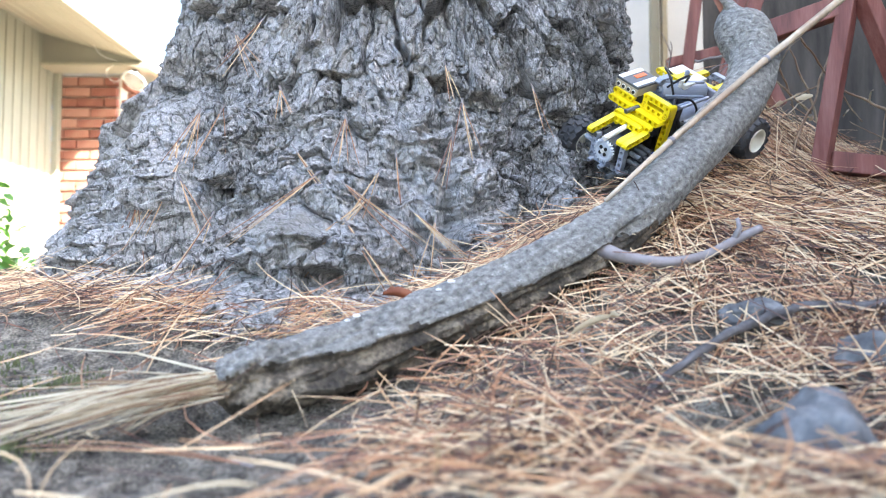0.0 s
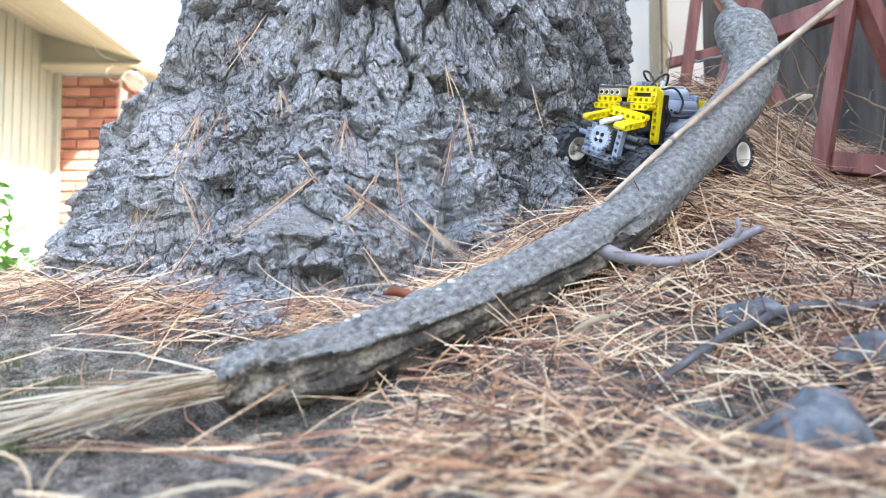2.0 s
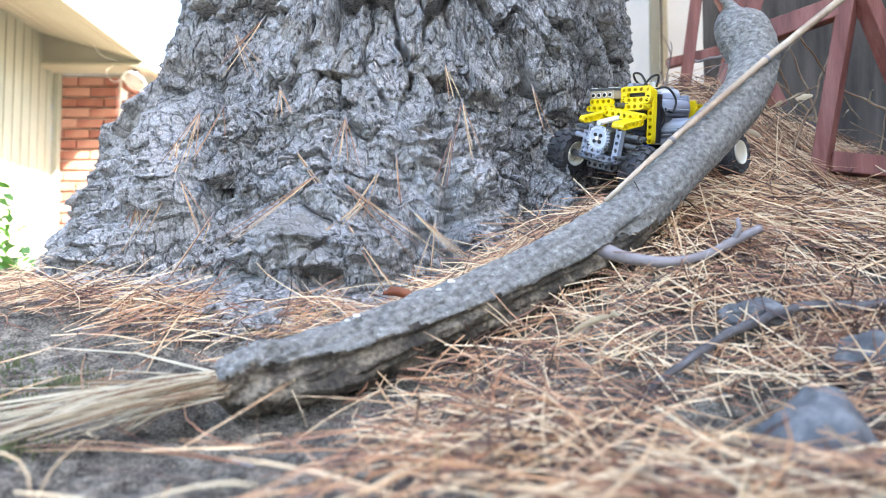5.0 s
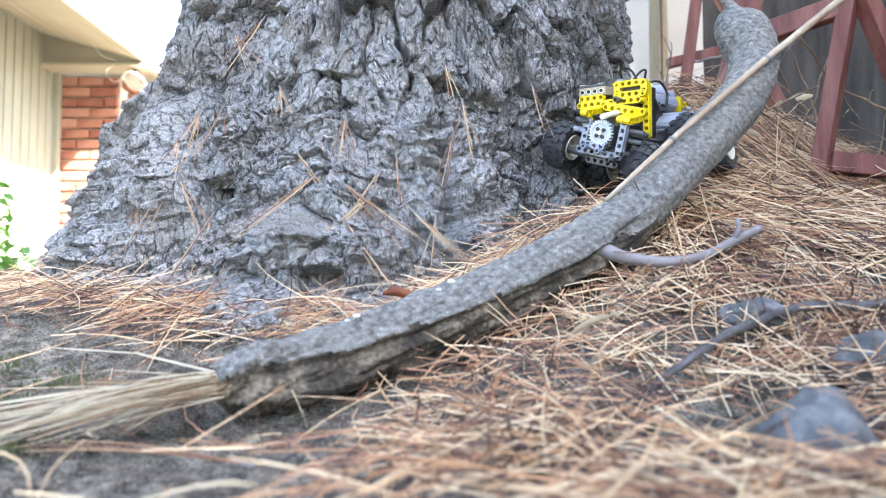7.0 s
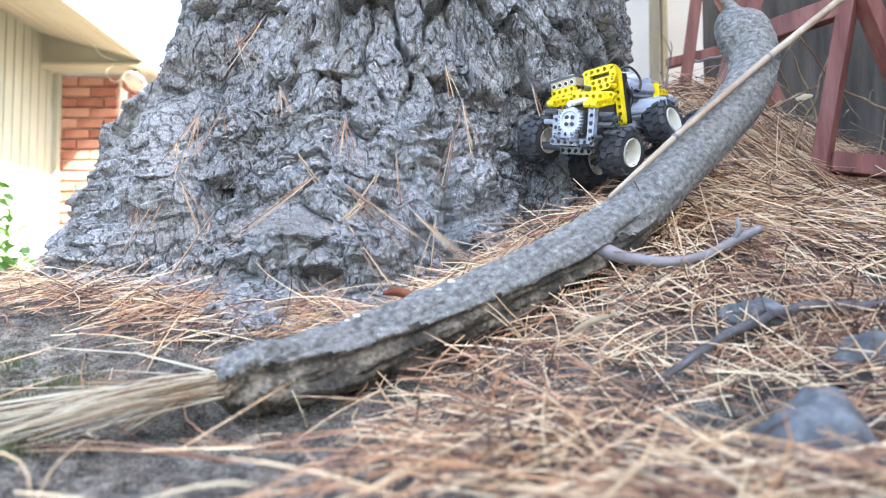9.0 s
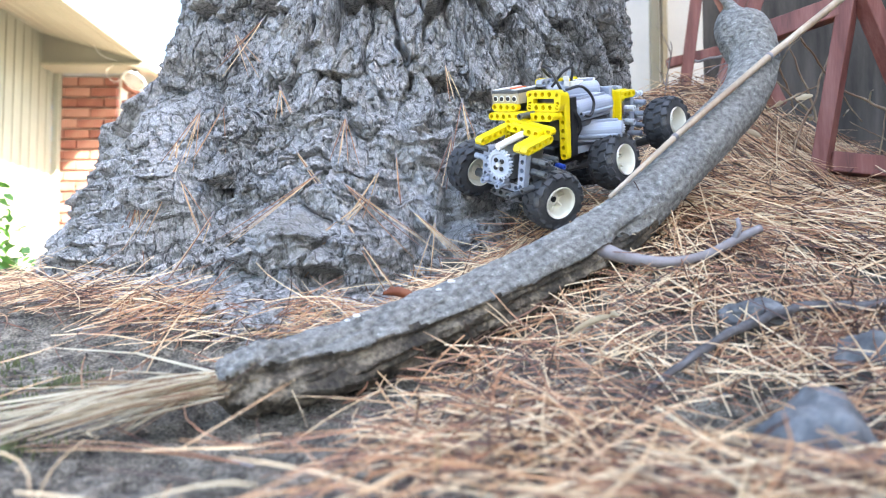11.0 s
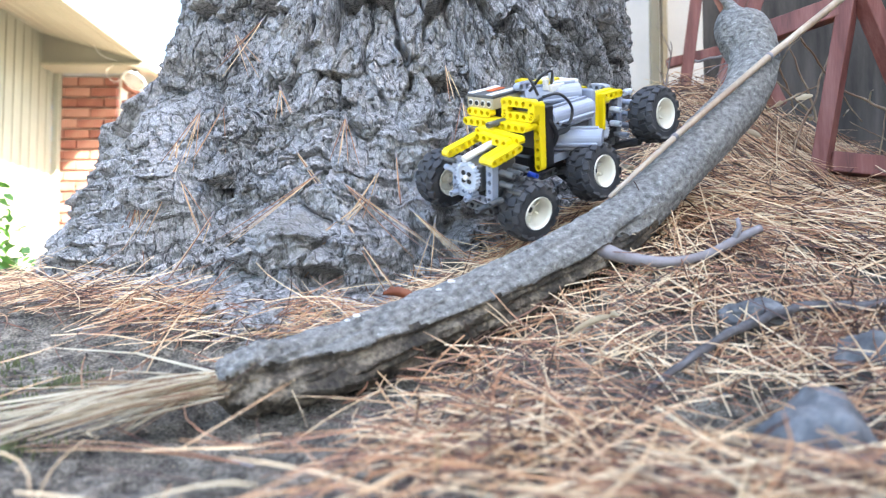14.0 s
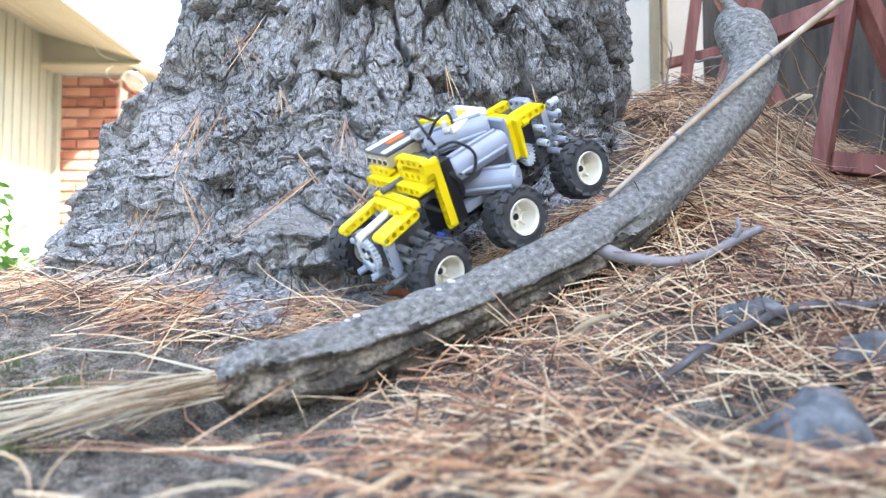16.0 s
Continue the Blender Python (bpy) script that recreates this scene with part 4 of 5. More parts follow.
def make_moss():
    """Low green moss in small patches on the damp soil."""
    rng = np.random.default_rng(5)
    bm = bmesh.new()
    for cx, cy, r in ((-0.25, 0.40, .03), (-0.30, 0.46, .03), (-0.27, 0.50, .024), (-0.34, 0.52, .03)):
        for _ in range(170):
            x, y = rng.normal(cx, r * .5), rng.normal(cy, r * .5)
            z = float(land(x, y))
            s = rng.uniform(.0004, .0009)
            add_tube(bm, [(x, y, z - .003), (x + rng.normal(0, .0008), y + rng.normal(0, .0008), z + rng.uniform(-.0004, .0004))], [s, s * .8], 4, caps=False)
    return tagged(part("moss", bm, MOSS), "thin patches of green moss on damp soil", "moss", kind="stuff")


make_moss()


def make_dry_twig(a, b, r, seed, label, side=3):
    rr = random.Random(seed)
    bm = bmesh.new()
    a, b = Vector(a), Vector(b)
    n = 14
    L = (b - a).length
    w = [Vector((rr.gauss(0, 1), rr.gauss(0, 1), rr.gauss(0, 1))) * (0.004 if seed >= 30 else 0.012) * L for _ in range(n)]
    pts = [a.lerp(b, i / (n - 1)) + w[i] for i in range(n)]
    add_tube(bm, [Vector(p) for p in spline(pts, 40)], list(np.linspace(r, r * .45, 40)), 6)
    t = tagged(part("dry_twig", bm, STRAW if seed >= 30 else TWIG, smooth=True), label, "twig", group="dry twigs behind the branch")
    for k in range(side):
        p = pts[rr.randint(3, n - 3)]
        q = p + Vector((rr.gauss(0, .3), rr.gauss(0, .2), rr.gauss(0.1, .3))) * L * .6
        bm = bmesh.new()
        add_tube(bm, [Vector(v) for v in spline([p, p.lerp(q, .5) + Vector((0, 0, .04 * L)), q], 12)], list(np.linspace(r * .6, r * .2, 12)), 5)
        part("side_shoot", bm, STRAW if seed >= 30 else TWIG, t, smooth=True)
    return t


make_dry_twig((0.36, 1.14, 0.36), (0.375, 1.12, 0.50), 0.0016, 1, "thin curling dry twig beside the trunk", 5)
make_dry_twig((0.40, 1.10, 0.46), (0.52, 1.06, 0.47), 0.0022, 2, "brittle grey twig across the red trestle", 4)
make_dry_twig((0.44, 1.08, 0.53), (0.46, 1.05, 0.38), 0.0020, 3, "brittle grey twig across the red trestle", 4)
for k, (x0, y0, z0, x1, y1, z1) in enumerate(((0.50, 1.0, 0.27, 0.66, 1.12, 0.55), (0.62, 1.1, 0.30, 0.56, 1.12, 0.52), (0.48, 1.02, 0.36, 0.60, 1.1, 0.42), (0.66, 1.05, 0.28, 0.74, 1.1, 0.52), (0.55, 1.05, 0.48, 0.67, 1.1, 0.36),
                                                 (0.60, 1.12, 0.38, 0.50, 1.1, 0.46), (0.45, 1.0, 0.31, 0.58, 1.08, 0.40), (0.68, 1.0, 0.34, 0.60, 1.08, 0.42), (0.72, 1.0, 0.27, 0.62, 1.05, 0.35), (0.52, 1.12, 0.55, 0.60, 1.15, 0.36))):
    make_dry_twig((x0, y0, z0), (x1, y1, z1), 0.0012 + 0.0016 * hashed(k, 1, 2) ** 2, 30 + k, "thin dry stem tangled before the grey fence", k % 2)


def make_scrap(x, y, z, turn, k):
    return make_chip("wood_chip", (x, y, z), (0.022, 0.008), PALELEAF, "pale split wood chip on the needle mound", turn, "chip", 0.1)


for k, (x, y, z, rx, rz) in enumerate(((0.455, 0.93, 0.345, -50, 35), (0.50, 0.95, 0.36, -60, -20), (0.52, 0.97, 0.335, -50, 60), (0.575, 0.98, 0.345, -60, 80), (0.42, 0.93, 0.305, -40, 10))):
    make_scrap(x, y, z, (rx, 10 * k - 20, rz), k)


# ---- unseen walls added to shade the slope, behind and right of the camera's stand ----
back = part("shade_wall_south", box((6.5, 0.2, 6.0), pose(4.65, -1.4, 2.5)), GREYWOOD)
tagged(back, "unseen tall grey wall added to shade the slope", "wall", kind="structure")
# Added out of view to cut low light from the right.
side_wall = part("shade_wall_east", box((0.1, 2.9, 1.9), pose(1.55, 0.05, 0.95)), GREYWOOD)
tagged(side_wall, "unseen dark grey side wall added to block light from the right", "wall", kind="structure")


# ---- the toy truck: x forward, y to its left, z up ----
K = 0.001


def mm(x, y, z, rx=0, ry=0, rz=0):
    return pose(x * K, y * K, z * K, rx, ry, rz)


def add_beam(bm, n, m, pitch=0.008, r=0.0037, hole=0.0024):
    """A liftarm of n holes along local x; the holes run along local y. Real holes, rounded ends."""
    h = r
    for i in range(n):
        cx = (i - (n - 1) / 2) * pitch
        ang = [math.pi / 4 * k for k in range(8)]
        outer, inner = [], []
        for a in ang:
            c, s = math.cos(a), math.sin(a)
            q = max(abs(c), abs(s))
            ox, oz = c / q * pitch / 2, s / q * r
            if (i == 0 and c < -0.1) or (i == n - 1 and c > 0.1):
                ox, oz = c * r, s * r
            outer.append((cx + ox, oz))
            inner.append((cx + c * hole, s * hole))
        rings = []
        for side in (-h, h):
            rings.append(([bm.verts.new(m @ Vector((x, side, z))) for x, z in outer], [bm.verts.new(m @ Vector((x, side, z))) for x, z in inner]))
        for k in range(8):
            j = (k + 1) % 8
            bm.faces.new((rings[0][0][k], rings[0][0][j], rings[0][1][j], rings[0][1][k]))
            bm.faces.new((rings[1][0][j], rings[1][0][k], rings[1][1][k], rings[1][1][j]))
            bm.faces.new((rings[0][1][k], rings[0][1][j], rings[1][1][j], rings[1][1][k]))
            mid = (outer[k][0] + outer[j][0]) / 2 - cx
            if abs(mid) < pitch * 0.45 or (i == 0 and mid < 0) or (i == n - 1 and mid > 0):
                bm.faces.new((rings[0][0][j], rings[0][0][k], rings[1][0][k], rings[1][0][j]))


def beam(n, m, material, parent, name="beam", label=""):
    bm = bmesh.new()
    add_beam(bm, n, m)
    bmesh.ops.remove_doubles(bm, verts=bm.verts, dist=2e-6)
    return part(name, bm, material, parent, label)


ALONG_Y = dict(rz=90)


def pin(parent, x, y, z, material, axis="x", length=16, r=2.9):
    bm = bmesh.new()
    turn = {"x": (0, 90, 0), "y": (90, 0, 0), "z": (0, 0, 0)}[axis]
    m = mm(x, y, z, *turn)
    L = length * K
    lathe(bm, [(0.0014, -L / 2 + 0.001), (0.0019, -L / 2), (r * K, -L / 2 + 0.0004), (r * K, -0.0008), (r * K * .86, -0.0005), (r * K * .86, 0.0005), (r * K, 0.0008),
               (r * K, L / 2 - 0.0004), (0.0019, L / 2), (0.0014, L / 2 - 0.001)], 12, m)
    return part("pin", bm, material, parent, smooth=False)


def add_gear(bm, teeth, r, thick, m):
    n = teeth * 4
    prof = []
    for i in range(n):
        rr = r if i % 4 in (1, 2) else r - 0.0022
        prof.append((rr * math.cos(2 * math.pi * i / n), rr * math.sin(2 * math.pi * i / n)))
    a = [bm.verts.new(m @ Vector((x, y, -thick / 2))) for x, y in prof]
    b = [bm.verts.new(m @ Vector((x, y, thick / 2))) for x, y in prof]
    c = [bm.verts.new(m @ Vector((x * (r - .004) / math.hypot(x, y), y * (r - .004) / math.hypot(x, y), thick / 2))) for x, y in prof]
    d = [bm.verts.new(m @ Vector((x * (r - .005) / math.hypot(x, y), y * (r - .005) / math.hypot(x, y), thick / 2 - .0012))) for x, y in prof]
    for i in range(n):
        j = (i + 1) % n
        bm.faces.new((a[i], a[j], b[j], b[i]))
        bm.faces.new((b[i], b[j], c[j], c[i]))
        bm.faces.new((c[i], c[j], d[j], d[i]))
    bm.faces.new(d)
    bm.faces.new(a[::-1])


def motor(parent, x0, x1, y, z, r, tint, roll=0):
    """A ribbed motor can with a boss at its front."""
    m = mm((x0 + x1) / 2, y, z, roll, 90, 0)
    L = abs(x1 - x0) * K
    bm = bmesh.new()
    prof = [(0.001, -L / 2), (r * K * .9, -L / 2), (r * K, -L / 2 + .0015), (r * K, L / 2 - .002), (r * K * .92, L / 2), (r * K * .45, L / 2), (r * K * .42, L / 2 + .003), (.0022, L / 2 + .003), (.002, L / 2 - .002)]
    lathe(bm, prof, 24, m)
    can = part("motor", bm, tint, parent, "light grey ribbed motor can", smooth=False)
    for a in (0, 35, 70, 180, 215, 250):
        part("rib", box((0.0045, 0.0035, L * .86), m @ pose(r * K * math.cos(radians(a)), r * K * math.sin(radians(a)), 0, 0, 0, a), .0008), tint, can)
    return can


WHEEL_R, WHEEL_W = 0.028, 0.027


def make_tyre_mesh():
    bm = bmesh.new()
    w = WHEEL_W / 2
    prof = [(.0136, -w + .004), (.0143, -w + .0015), (.018, -w), (.0240, -w + .0012), (.0258, -w + .005), (.0264, 0), (.0258, w - .005), (.0240, w - .0012), (.018, w), (.0143, w - .0015), (.0136, w - .004), (.0136, -w + .004)]
    lathe(bm, prof, 56)
    n = 15
    for i in range(n):
        for side in (-1, 1):
            for rowk, (h, half, tall, wide) in enumerate(((0.0040, 0.0040, 0.0024, 0.0078), (0.0102, 0.0030, 0.0030, 0.0078))):
                a = 2 * math.pi * (i + (0.5 if side > 0 else 0) + (0.28 if rowk else 0)) / n
                r = WHEEL_R - (0.0016 if rowk == 0 else 0.0036)
                m = pose(r * math.cos(a), r * math.sin(a), side * h, 0, 0, math.degrees(a)) @ pose(0, 0, 0, side * 14, side * (0 if rowk == 0 else -24), 0)
                add_box(bm, (tall * 1.4, wide, half * 2.1), m, 0.0006)
    return bm


def make_rim_mesh():
    bm = bmesh.new()
    w = WHEEL_W / 2
    lathe(bm, [(.0030, .001), (.0055, .001), (.0055, -.002), (.0108, -.003), (.0122, .002), (.0131, w - .002), (.0138, w - .0002), (.0150, w + .0008), (.0154, w - .0004), (.0146, w - .003),
               (.0138, w - .005), (.0138, -w + .005), (.0148, -w - .0004), (.0138, -w), (.0108, -w + .008), (.0055, -w + .009), (.0030, -w + .006)], 40)
    for k in range(6):
        a = radians(60 * k)
        add_box(bm, (.0014, .0060, .006), pose(.0086 * math.cos(a), .0086 * math.sin(a), 0.0, 0, 0, 90 + 60 * k), .0003)
    add_cyl(bm, .0028, .012, pose(0, 0, -.004), 10)
    return bm


def make_truck():
    t = tagged(new("toy_truck"), "yellow and grey toy construction truck with six balloon tyres", "toy truck")
    Y = lambda n, x, y, z, rx=0, ry=0, rz=0, mat=YELLOW, name="beam", label="": beam(n, mm(x, y, z, rx, ry, rz), mat, t, name, label)
    # visor and window frame, across the front of the cab
    Y(10, 66, -7, 91, 0, 0, 90, name="visor")
    Y(10, 58, -7, 91, 0, 0, 90, name="visor")
    Y(5, 57, 15, 111, 0, 0, 90, name="window_frame")
    Y(5, 57, 15, 99, 0, 0, 90, name="window_frame")
    Y(2, 57, 32, 106, 0, 90, 90, name="window_frame")
    Y(2, 57, 0, 106, 0, 90, 90, name="window_frame")
    Y(4, 60, -31, 99, 0, 0, 90, name="beam")
    part("window_panel", box((.004, .026, .012), mm(52, 16, 106), .0005), BLACK, t, "black panel behind the cab window")
    Y(8, 49, 31, 80, 0, 90, 90, name="pillar")
    Y(8, 46, -40, 80, 0, 90, 90, name="pillar")
    part("side_panel", box((.010, .016, .056), mm(39, 27, 78), .001), BLACK, t, "black cab side panel")
    part("bulkhead", box((.006, .060, .040), mm(36, -6, 84), .001), DARKGREY, t)
    part("dashboard", box((.020, .044, .010), mm(62, -6, 82), .002), DARKGREY, t)
    # battery box with its sticker stripes, over the visor
    boxp = part("roof_box", box((.040, .034, .010), mm(41, -31, 107), .0008), TAN, t, "grey-tan roof box with striped lid")
    part("lid", box((.040, .034, .003), mm(41, -31, 113.6), .0006), DARKGREY, boxp)
    for i, (y, c) in enumerate(((-44, WHITEP), (-34, ORANGE), (-20, WHITEP))):
        part("stripe", box((.038 if i != 1 else .018, .007, .0012), mm(41 if i != 1 else 36, y, 115.2), .0003), c, boxp)
    for k in range(4):
        bm = bmesh.new()
        lathe(bm, [(.0012, 0), (.0030, 0), (.0032, -.0008), (.0032, -.003)], 14, mm(61.4, -43 + 8 * k, 107, 0, 90, 0))
        part("stud_hole", bm, WHITEP, boxp)
        # A solid black disc stands in for the dark inside the stud.
        bm = bmesh.new()
        add_cyl(bm, .0022, .0012, mm(61.4, -43 + 8 * k, 107, 0, 90, 0), 12)
        part("hole", bm, BLACK, boxp)
    # the nose: a frame that rolls about the truck's long axis, with bonnet, gear and bumper on it
    front = part("nose_frame", box((.030, .036, .022), mm(84, 0, 56), .002), DARKGREY, t)
    N = lambda n, x, y, z, rx=0, ry=0, rz=0, mat=YELLOW, name="beam", label="": beam(n, mm(x, y, z, rx, ry, rz), mat, front, name, label)
    N(7, 78, 6, 86, 0, 0, 90, name="bonnet_beam")
    N(5, 86, 6, 84, 0, 0, 90, name="bonnet_beam")
    for y in (22, 30):
        N(5, 97, y, 77, 0, 10, 0, name="bonnet_beam")
    N(6, 100, -18, 78, 0, 10, 0, name="bonnet_beam")
    bm = bmesh.new()
    add_cyl(bm, .0032, .044, mm(100, 5, 78, 0, 100, 0), 12)
    part("axle_rod", bm, WHITEP, front)
    pin(front, 72, -4, 94, DARKGREY, "x", 22)
    # nose: gear, gearbox, bumper
    part("gearbox", box((.014, .026, .024), mm(106, 4, 56), .0015), DARKGREY, front)
    bm = bmesh.new()
    add_gear(bm, 24, .0142, .0045, mm(117, 5, 57, 0, 90, 0))
    part("gear", bm, PALEGREY, front, "light grey toothed gear on the nose")
    # No real openings: black discs give the gear's holes their darkness.
    for a in range(4):
        bm = bmesh.new()
        add_cyl(bm, .0022, .001, mm(119.2, 5 + 5 * math.cos(radians(45 + 90 * a)), 57 + 5 * math.sin(radians(45 + 90 * a)), 0, 90, 0), 12)
        part("gear_hole_disc", bm, BLACK, front)
    bm = bmesh.new()
    add_cyl(bm, .0024, .003, mm(119.4, 5, 57, 0, 90, 0), 8)
    part("gear_hub", bm, WHITEP, front)
    N(3, 115, 1, 43, 0, 0, 90, GREY, "beam")
    N(5, 109, 27, 55, 0, 90, 90, GREY, "beam")
    N(4, 109, -16, 54, 0, 90, 90, GREY, "beam")
    N(7, 104, 2, 35, 0, 0, 90, GREY, "bumper")
    N(5, 104, 8, 26, 0, 0, 90, DARKGREY, "bumper")
    for (x, y, z, ax) in ((116, 22, 31, "x"), (116, 8, 38, "x"), (118, -8, 40, "x"), (104, 40, 64, "y"), (104, 40, 54, "y"), (112, -22, 66, "y"), (110, -24, 56, "y"), (96, 42, 46, "y"), (114, 36, 40, "x")):
        pin(front, x, y, z, GREY if (x + y) % 3 else DARKGREY, ax)
    for (x, y, z) in ((88, 34, 60), (84, 36, 54), (80, 34, 62)):
        pin(front, x, y, z, DARKGREY, "y")
    pin(front, 66, 36, 52, BLUE, "y", 10)
    # chassis
    for y in (-14, 14):
        Y(12, 56, y, 36, 0, 0, 0, DARKGREY, "chassis_beam")
        Y(11, -44, y, 44, 0, 0, 0, DARKGREY, "chassis_beam")
    part("chassis_block", box((.070, .030, .026), mm(10, 0, 46), .003), BLACK, t)
    # motors and their frame
    motor(t, 34, -26, 28, 92, 9.5, GREY)
    motor(t, 34, -26, 30, 68, 9.5, GREY, 60)
    motor(t, 28, -28, 4, 106, 9.5, GREY, 30)
    motor(t, 34, -24, -26, 87, 10.5, GREY)
    motor(t, 34, -24, -29, 62, 10.5, GREY)
    part("motor_frame", box((.006, .062, .056), mm(-31, 0, 80), .0015), GREY, t)
    part("motor_frame", box((.050, .010, .006), mm(2, 26, 78), .001), DARKGREY, t)
    part("motor_frame", box((.060, .052, .008), mm(2, 0, 52), .001), GREY, t)
    Y(5, 6, -14, 117, 0, 0, 90, name="roof_beam")
    Y(4, -6, -6, 116, 0, 0, 0, name="roof_beam")
    Y(3, 22, -10, 118, 0, 0, 0, GREY, "roof_beam")
    pin(t, -8, -2, 120, GREY, "z", 12)
    pin(t, 10, 6, 118, WHITEP, "z", 10)
    part("roof_plate", box((.040, .040, .006), mm(-12, -8, 114), .001), WHITEP, t, "white cover over the motors")
    # tail
    Y(5, -40, 24, 84, 0, 90, 90, name="tail_post")
    Y(5, -40, -24, 84, 0, 90, 90, name="tail_post")
    part("tail_plate", box((.004, .010, .036), mm(-44, 29, 84), .001), YELLOW, t)
    Y(6, -62, 22, 95, 0, 0, 0, name="tail_beam")
    Y(6, -62, -22, 95, 0, 0, 0, name="tail_beam")
    Y(4, -68, 14, 96, 0, 0, 0, name="tail_beam")
    Y(3, -80, 0, 99, 0, 0, 90, GREY, "beam")
    Y(7, -58, 0, 92, 0, 0, 90, name="tail_beam")
    for y in (-18, 18):
        Y(5, -86, y, 72, 0, 90, 90, GREY, "beam")
        Y(4, -76, y, 62, 0, 0, 0, DARKGREY, "beam")
    for (x, y, z) in ((-92, 26, 84), (-92, 26, 72), (-92, 28, 60), (-84, 26, 52), (-96, 8, 88)):
        pin(t, x, y, z, GREY, "y")
    part("gearbox", box((.026, .034, .030), mm(-82, 0, 56), .002), DARKGREY, t)
    bm = bmesh.new()
    add_gear(bm, 16, .0088, .006, mm(-50, 26, 66, 90, 0, 0))
    part("gear", bm, GREY, t)
    part("tail_case", box((.020, .030, .030), mm(-62, 4, 74), .002), BLACK, t, "black gear case behind the tail post")
    part("tail_case", box((.016, .012, .020), mm(-54, 22, 60), .002), BLACK, t)
    bm = bmesh.new()
    add_gear(bm, 12, .0062, .006, mm(-48, 30, 62, 90, 0, 0))
    part("gear", bm, PALEGREY, t)
    for (x, y, z, ax) in ((-100, 20, 92, "x"), (-100, 20, 80, "x"), (-98, 22, 66, "x"), (-72, 27, 80, "y"), (-72, 27, 66, "y"), (-106, 12, 74, "x")):
        pin(t, x, y, z, PALEGREY, ax, 12, 3.3)
    # cables
    for i, path in enumerate(([(30, 14, 112), (32, 4, 130), (24, -12, 133), (10, -16, 124), (4, -4, 116)], [(34, 20, 110), (40, 26, 102), (38, 34, 92), (32, 36, 78), (36, 30, 62)],
                              [(34, 22, 112), (24, 34, 114), (14, 40, 100), (20, 40, 86), (32, 36, 90)], [(26, 0, 114), (20, 10, 128), (8, 12, 130), (0, 4, 114)])):
        bm = bmesh.new()
        add_tube(bm, [Vector(p[:3]) * K for p in spline(path, 30)], .0014 if i != 1 else .0024, 8)
        part("cable", bm, BLACK, t, smooth=True)
    return t, front


truck, nose = make_truck()
tyre_bm, rim_bm = make_tyre_mesh(), make_rim_mesh()
tyre_me, rim_me = bpy.data.meshes.new("tyre"), bpy.data.meshes.new("wheel")
tyre_bm.to_mesh(tyre_me), rim_bm.to_mesh(rim_me)
tyre_bm.free(), rim_bm.free()
tyre_me.materials.append(RUBBER), rim_me.materials.append(CREAM)
# Black disc in place of the shade within each axle hole.
hub_bm = bmesh.new()
add_cyl(hub_bm, .0028, .003, pose(0, 0, .0006), 12)
hub_me = bpy.data.meshes.new("axle_hole_disc")
hub_bm.to_mesh(hub_me)
hub_bm.free()
hub_me.materials.append(BLACK)
WHEELS = {}
for key in ("FL", "FR", "ML", "MR", "RL", "RR"):
    wheel = new("wheel", rim_me)
    tyre = new("tyre", tyre_me)
    tyre.parent, wheel.parent = wheel, truck
    new("axle_hole_disc", hub_me).parent = wheel
    tagged(wheel, "deep white wheel rim"), tagged(tyre, "chunky black balloon tyre")
    WHEELS[key] = wheel
for name, a, b in (("middle_axle", (-2, 42, 40), (-2, -42, 18)), ("rear_axle", (-97, 40, 44), (-97, -40, 20))):
    bm = bmesh.new()
    add_tube(bm, [Vector(a) * K, Vector(b) * K], .0045, 10)
    part(name, bm, DARKGREY, truck)
bm = bmesh.new()
add_tube(bm, [Vector((81, 36, 27)) * K, Vector((86, -50, 30)) * K], .0045, 10)
part("front_axle", bm, DARKGREY, nose)


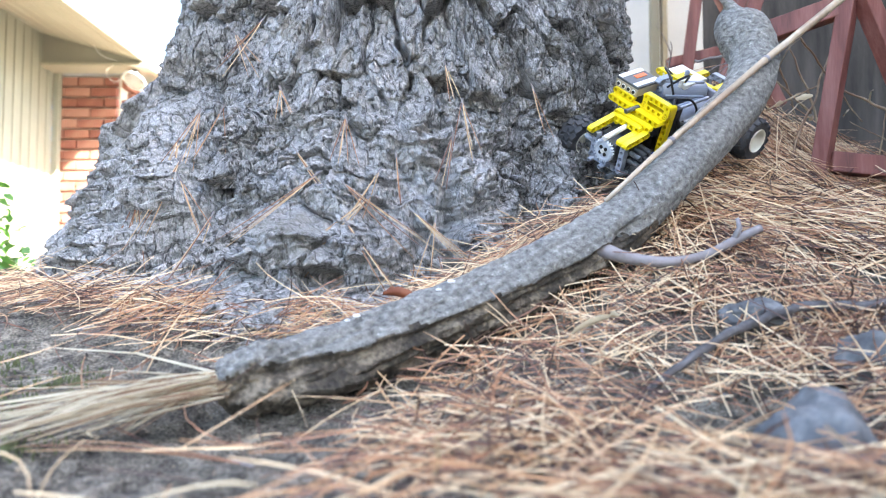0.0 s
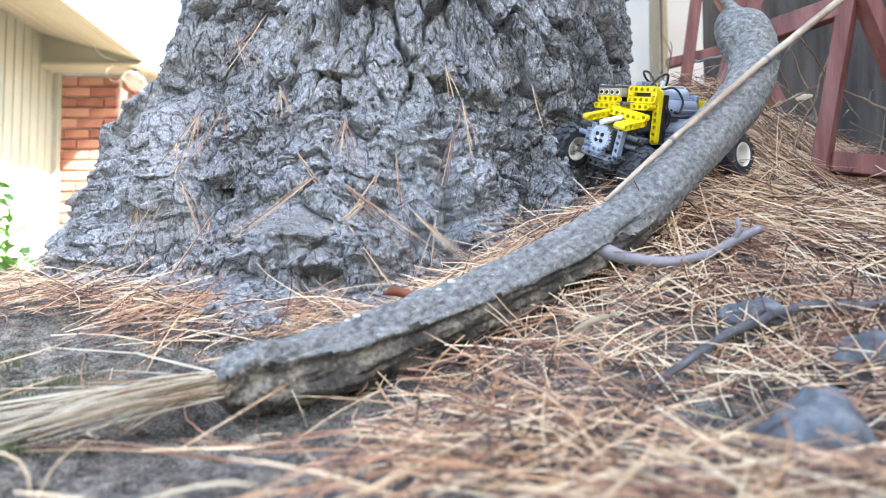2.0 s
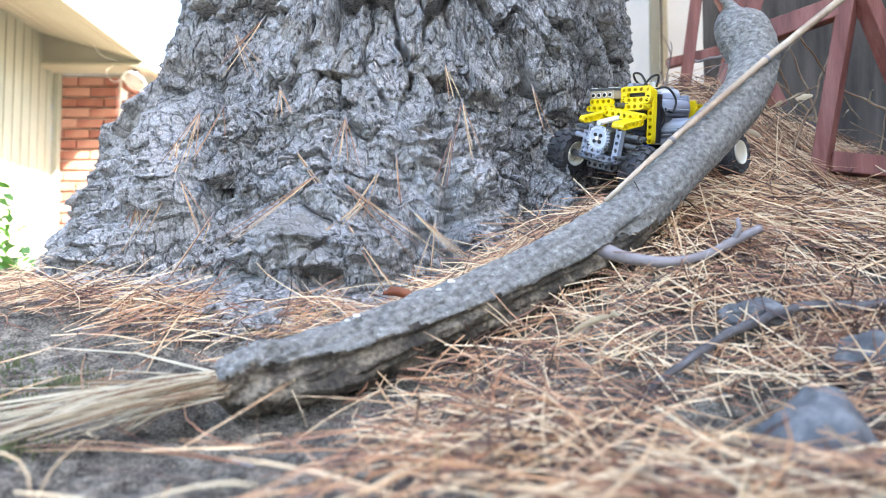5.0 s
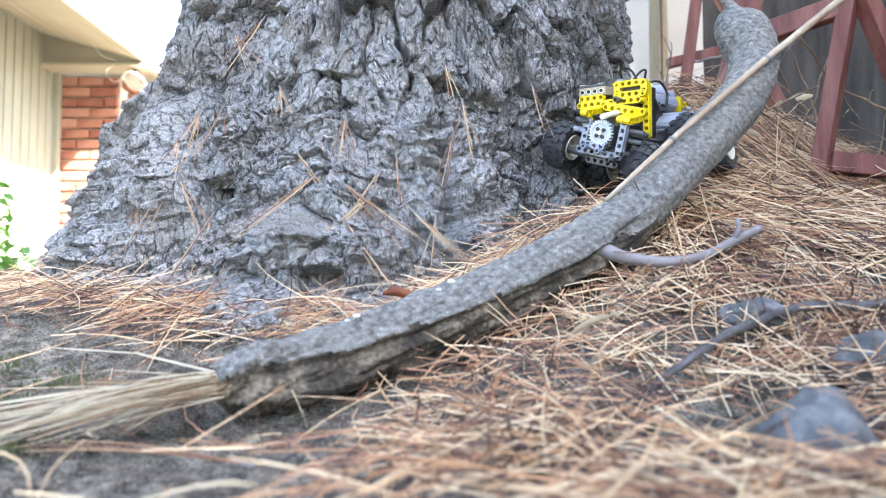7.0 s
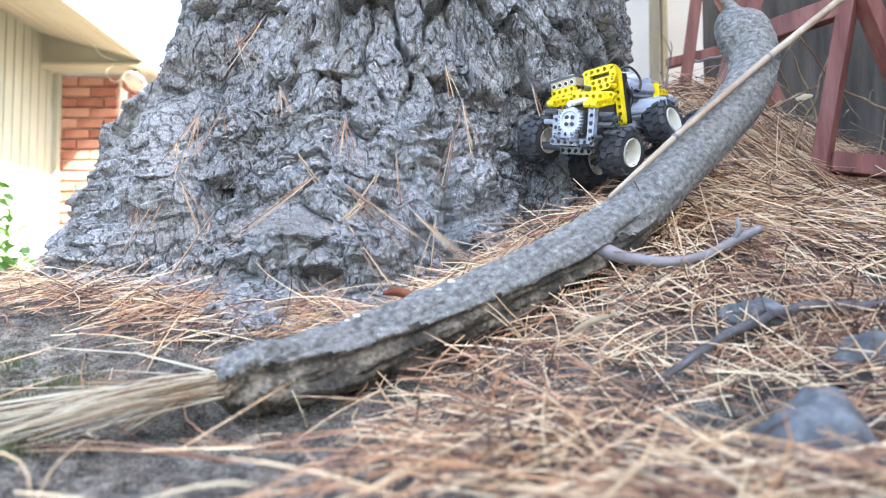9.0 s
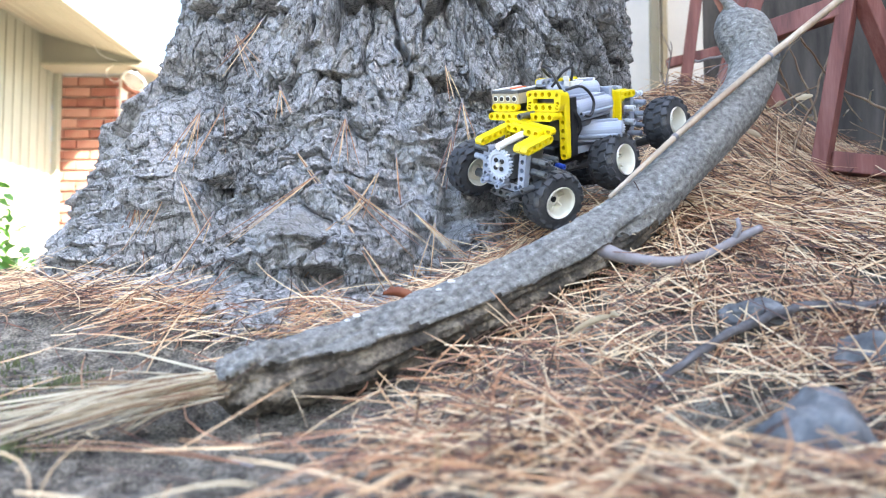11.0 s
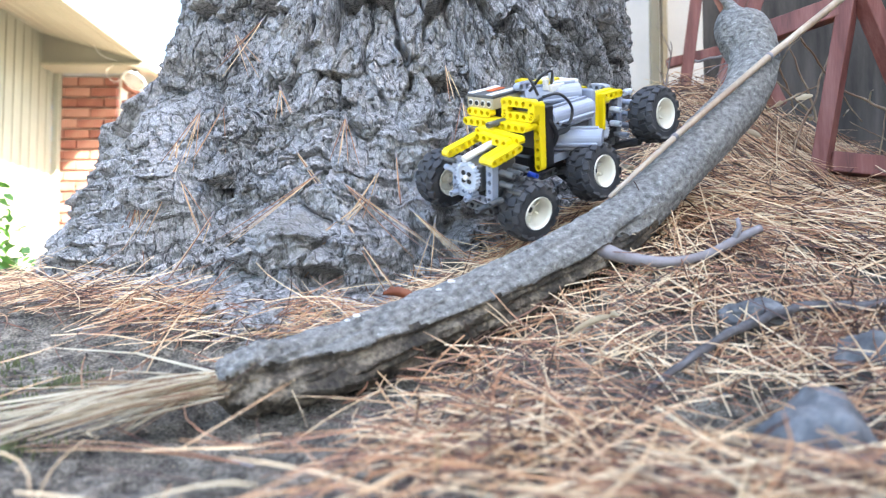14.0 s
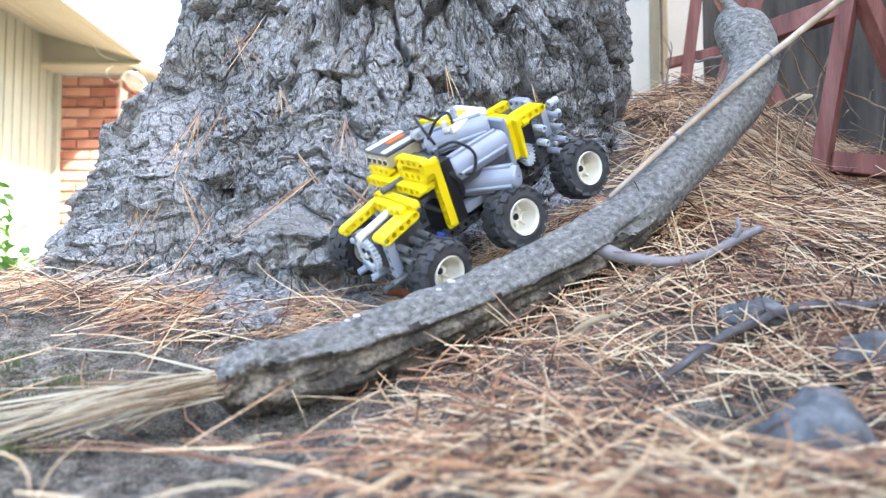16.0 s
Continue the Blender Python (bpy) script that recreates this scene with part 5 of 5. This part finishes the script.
# ---- what moves ----
def motions():
    rows = [
        (0.0, 0.2768, 0.9007, 0.2627, -41.15, 21.29, -151.30),
        (1.0, 0.2737, 0.8980, 0.2400, -17.16, 10.75, -144.96),
        (2.0, 0.2639, 0.8732, 0.2312, -13.68, 6.96, -142.51),
        (3.5, 0.2613, 0.8697, 0.2273, -12.27, 7.54, -141.24),
        (4.2, 0.2640, 0.8723, 0.2281, -10.99, 7.46, -142.15),
        (6.5, 0.2406, 0.8429, 0.2259, -5.27, 7.54, -130.59),
        (7.0, 0.2405, 0.8413, 0.2259, -3.45, 7.59, -130.07),
        (7.5, 0.2382, 0.8406, 0.2288, 5.31, 6.66, -128.04),
        (8.0, 0.2355, 0.8432, 0.2337, 8.35, 4.60, -129.77),
        (8.5, 0.2263, 0.8341, 0.2365, 6.08, 6.51, -133.30),
        (9.0, 0.2145, 0.8154, 0.2331, 2.69, 7.36, -133.18),
        (9.2, 0.2008, 0.8052, 0.2329, -7.14, 16.15, -137.27),
        (11.3, 0.1347, 0.7292, 0.1945, -11.63, 17.83, -138.32),
        (12.5, 0.1346, 0.7377, 0.1964, -12.41, 17.51, -139.06),
        (13.5, 0.1310, 0.7216, 0.1923, -12.85, 17.42, -138.72),
        (14.0, 0.1095, 0.7047, 0.1875, -16.99, 20.32, -142.18),
        (14.5, 0.0897, 0.6961, 0.1773, -23.53, 20.82, -145.32),
        (15.0, 0.0844, 0.6758, 0.1651, -19.72, 21.65, -147.44),
        (15.5, 0.0558, 0.6507, 0.1533, -20.87, 23.98, -147.87),
        (16.0, 0.0399, 0.6413, 0.1433, -17.44, 32.23, -150.14),
    ]
    walk(truck, [(r[0], pose(*r[1:])) for r in rows])
    # the way rolled by the wheels, in metres, by time
    ts = [r[0] for r in rows]
    way = [0.0]
    for a, b in zip(rows, rows[1:]):
        fwd = pose(*a[1:]).to_3x3() @ Vector((1, 0, 0))
        way.append(way[-1] + max(0.0, (Vector(b[1:4]) - Vector(a[1:4])).dot(fwd)))
    # where each wheel sits on its swinging axle: seconds, forward (sideways at the tail), up
    swing = {
        "FL": ((80, 43, 27), 1, 0, 0, [(0, 0, 0), (8, -4, 1), (8.5, -7, -2), (9.2, -7, 0), (11.3, 5, -1), (13.5, 6, 0), (14, -1, -2), (14.5, -3, -1), (15.5, -1, -1), (16, 3, 4)]),
        "FR": ((87, -57, 30), 1, 0, 0, [(0, 6, 4), (3.5, 3, -3), (7.5, -9, 3), (9, -6, 6), (9.2, -5, -2), (12.5, -3, 4), (14.5, 5, 4), (16, 7, 5)]),
        "ML": ((-1, 50, 39), 0, 10, 0, [(0, -8, 4), (8, -12, 13), (8.5, -10, 7), (9, -9, 8), (9.2, -8, 6), (11.3, -3, -2), (13.5, -5, 0), (14.5, -2, -4), (15, 4, -2), (15.5, 2, -2), (16, 1, -5)]),
        "MR": ((-1, -50, 19), 0, 10, 0, [(0, 0, 0), (8, 0, -6), (9.2, 0, -4), (11.3, 0, 2), (16, 0, 4)]),
        "RL": ((-97, 45, 41), 0, 10, 1, [(0.0, 13, -2), (1.0, 10, -10), (2.0, 5, -4), (3.5, 7, -3), (4.2, 7, -5), (6.5, 18, -3), (7.0, 17, -5), (7.5, 15, -17), (11.3, 11, 23), (12.5, 12, 23), (14.0, 10, 32), (14.5, 12, 18), (15.5, 1, -2), (16.0, -7, -13)]),
        "RR": ((-97, -45, 22), 0, 10, 1, [(0, 0, 6), (7, 0, 6), (7.5, 0, 10), (11.3, 0, -10), (14.5, 0, -8), (16, 0, 2)])}
    roll_rows = [(0.0, 2.7), (1.0, -7.1), (2.0, -10.5), (3.5, -14.3), (4.2, -9.7), (6.5, -13.7), (7.0, -14.8), (7.5, -19.2), (8.0, -13.2), (8.5, -13.5), (9.0, -12.7), (9.2, -13.8), (11.3, -9.0), (12.5, -10.2), (13.5, -7.7), (14.0, -4.0), (14.5, 2.1), (15.0, 0.0), (15.5, -3.7), (16.0, -2.2)]

    def rolled(s):
        """How the nose stands on the truck: rolled about the joint behind the bonnet."""
        a = np.interp(s, [r[0] for r in roll_rows], [r[1] for r in roll_rows])
        return mm(60, -4, 45) @ pose(0, 0, 0, a) @ mm(-60, 4, -45)

    walk(nose, [(s, rolled(s)) for s, _ in roll_rows])
    for key, (base, yaw, roll, side, off) in swing.items():
        left = base[1] > 0
        o = np.array(off, float)
        out, n = [], 0
        times = sorted({round(a + (b - a) * k / 6, 2) for a, b in zip(ts, ts[1:]) for k in range(7)})
        for s in times:
            dx, dz = np.interp(s, o[:, 0], o[:, 1]), np.interp(s, o[:, 0], o[:, 2])
            turn = math.degrees(np.interp(s, ts, way) / WHEEL_R)
            steer = np.interp(s, [0, 9, 9.2, 11.3, 13.5, 14, 14.5, 16], [-4, -4, -6, -20, -22, -6, -4, 4]) if yaw else 0
            m = mm(base[0] + (0 if side else dx), base[1] + (dx if side else 0), base[2] + dz, roll, 0, 0) @ pose(0, 0, 0, 0, 0, steer) @ pose(0, 0, 0, -90 if left else 90, 0, 0) @ pose(0, 0, 0, 0, 0, -turn if left else turn)
            out.append((s, rolled(s) @ m if yaw else m))
        walk(WHEELS[key], out)
    walk(cane, [(0.0, pose(0, 0, 0)), (6.5, pose(0, 0, 0)), (9.0, pose(0.004, 0.002, 0.0035)), (16.0, pose(0.004, 0.002, 0.0035))])


motions()
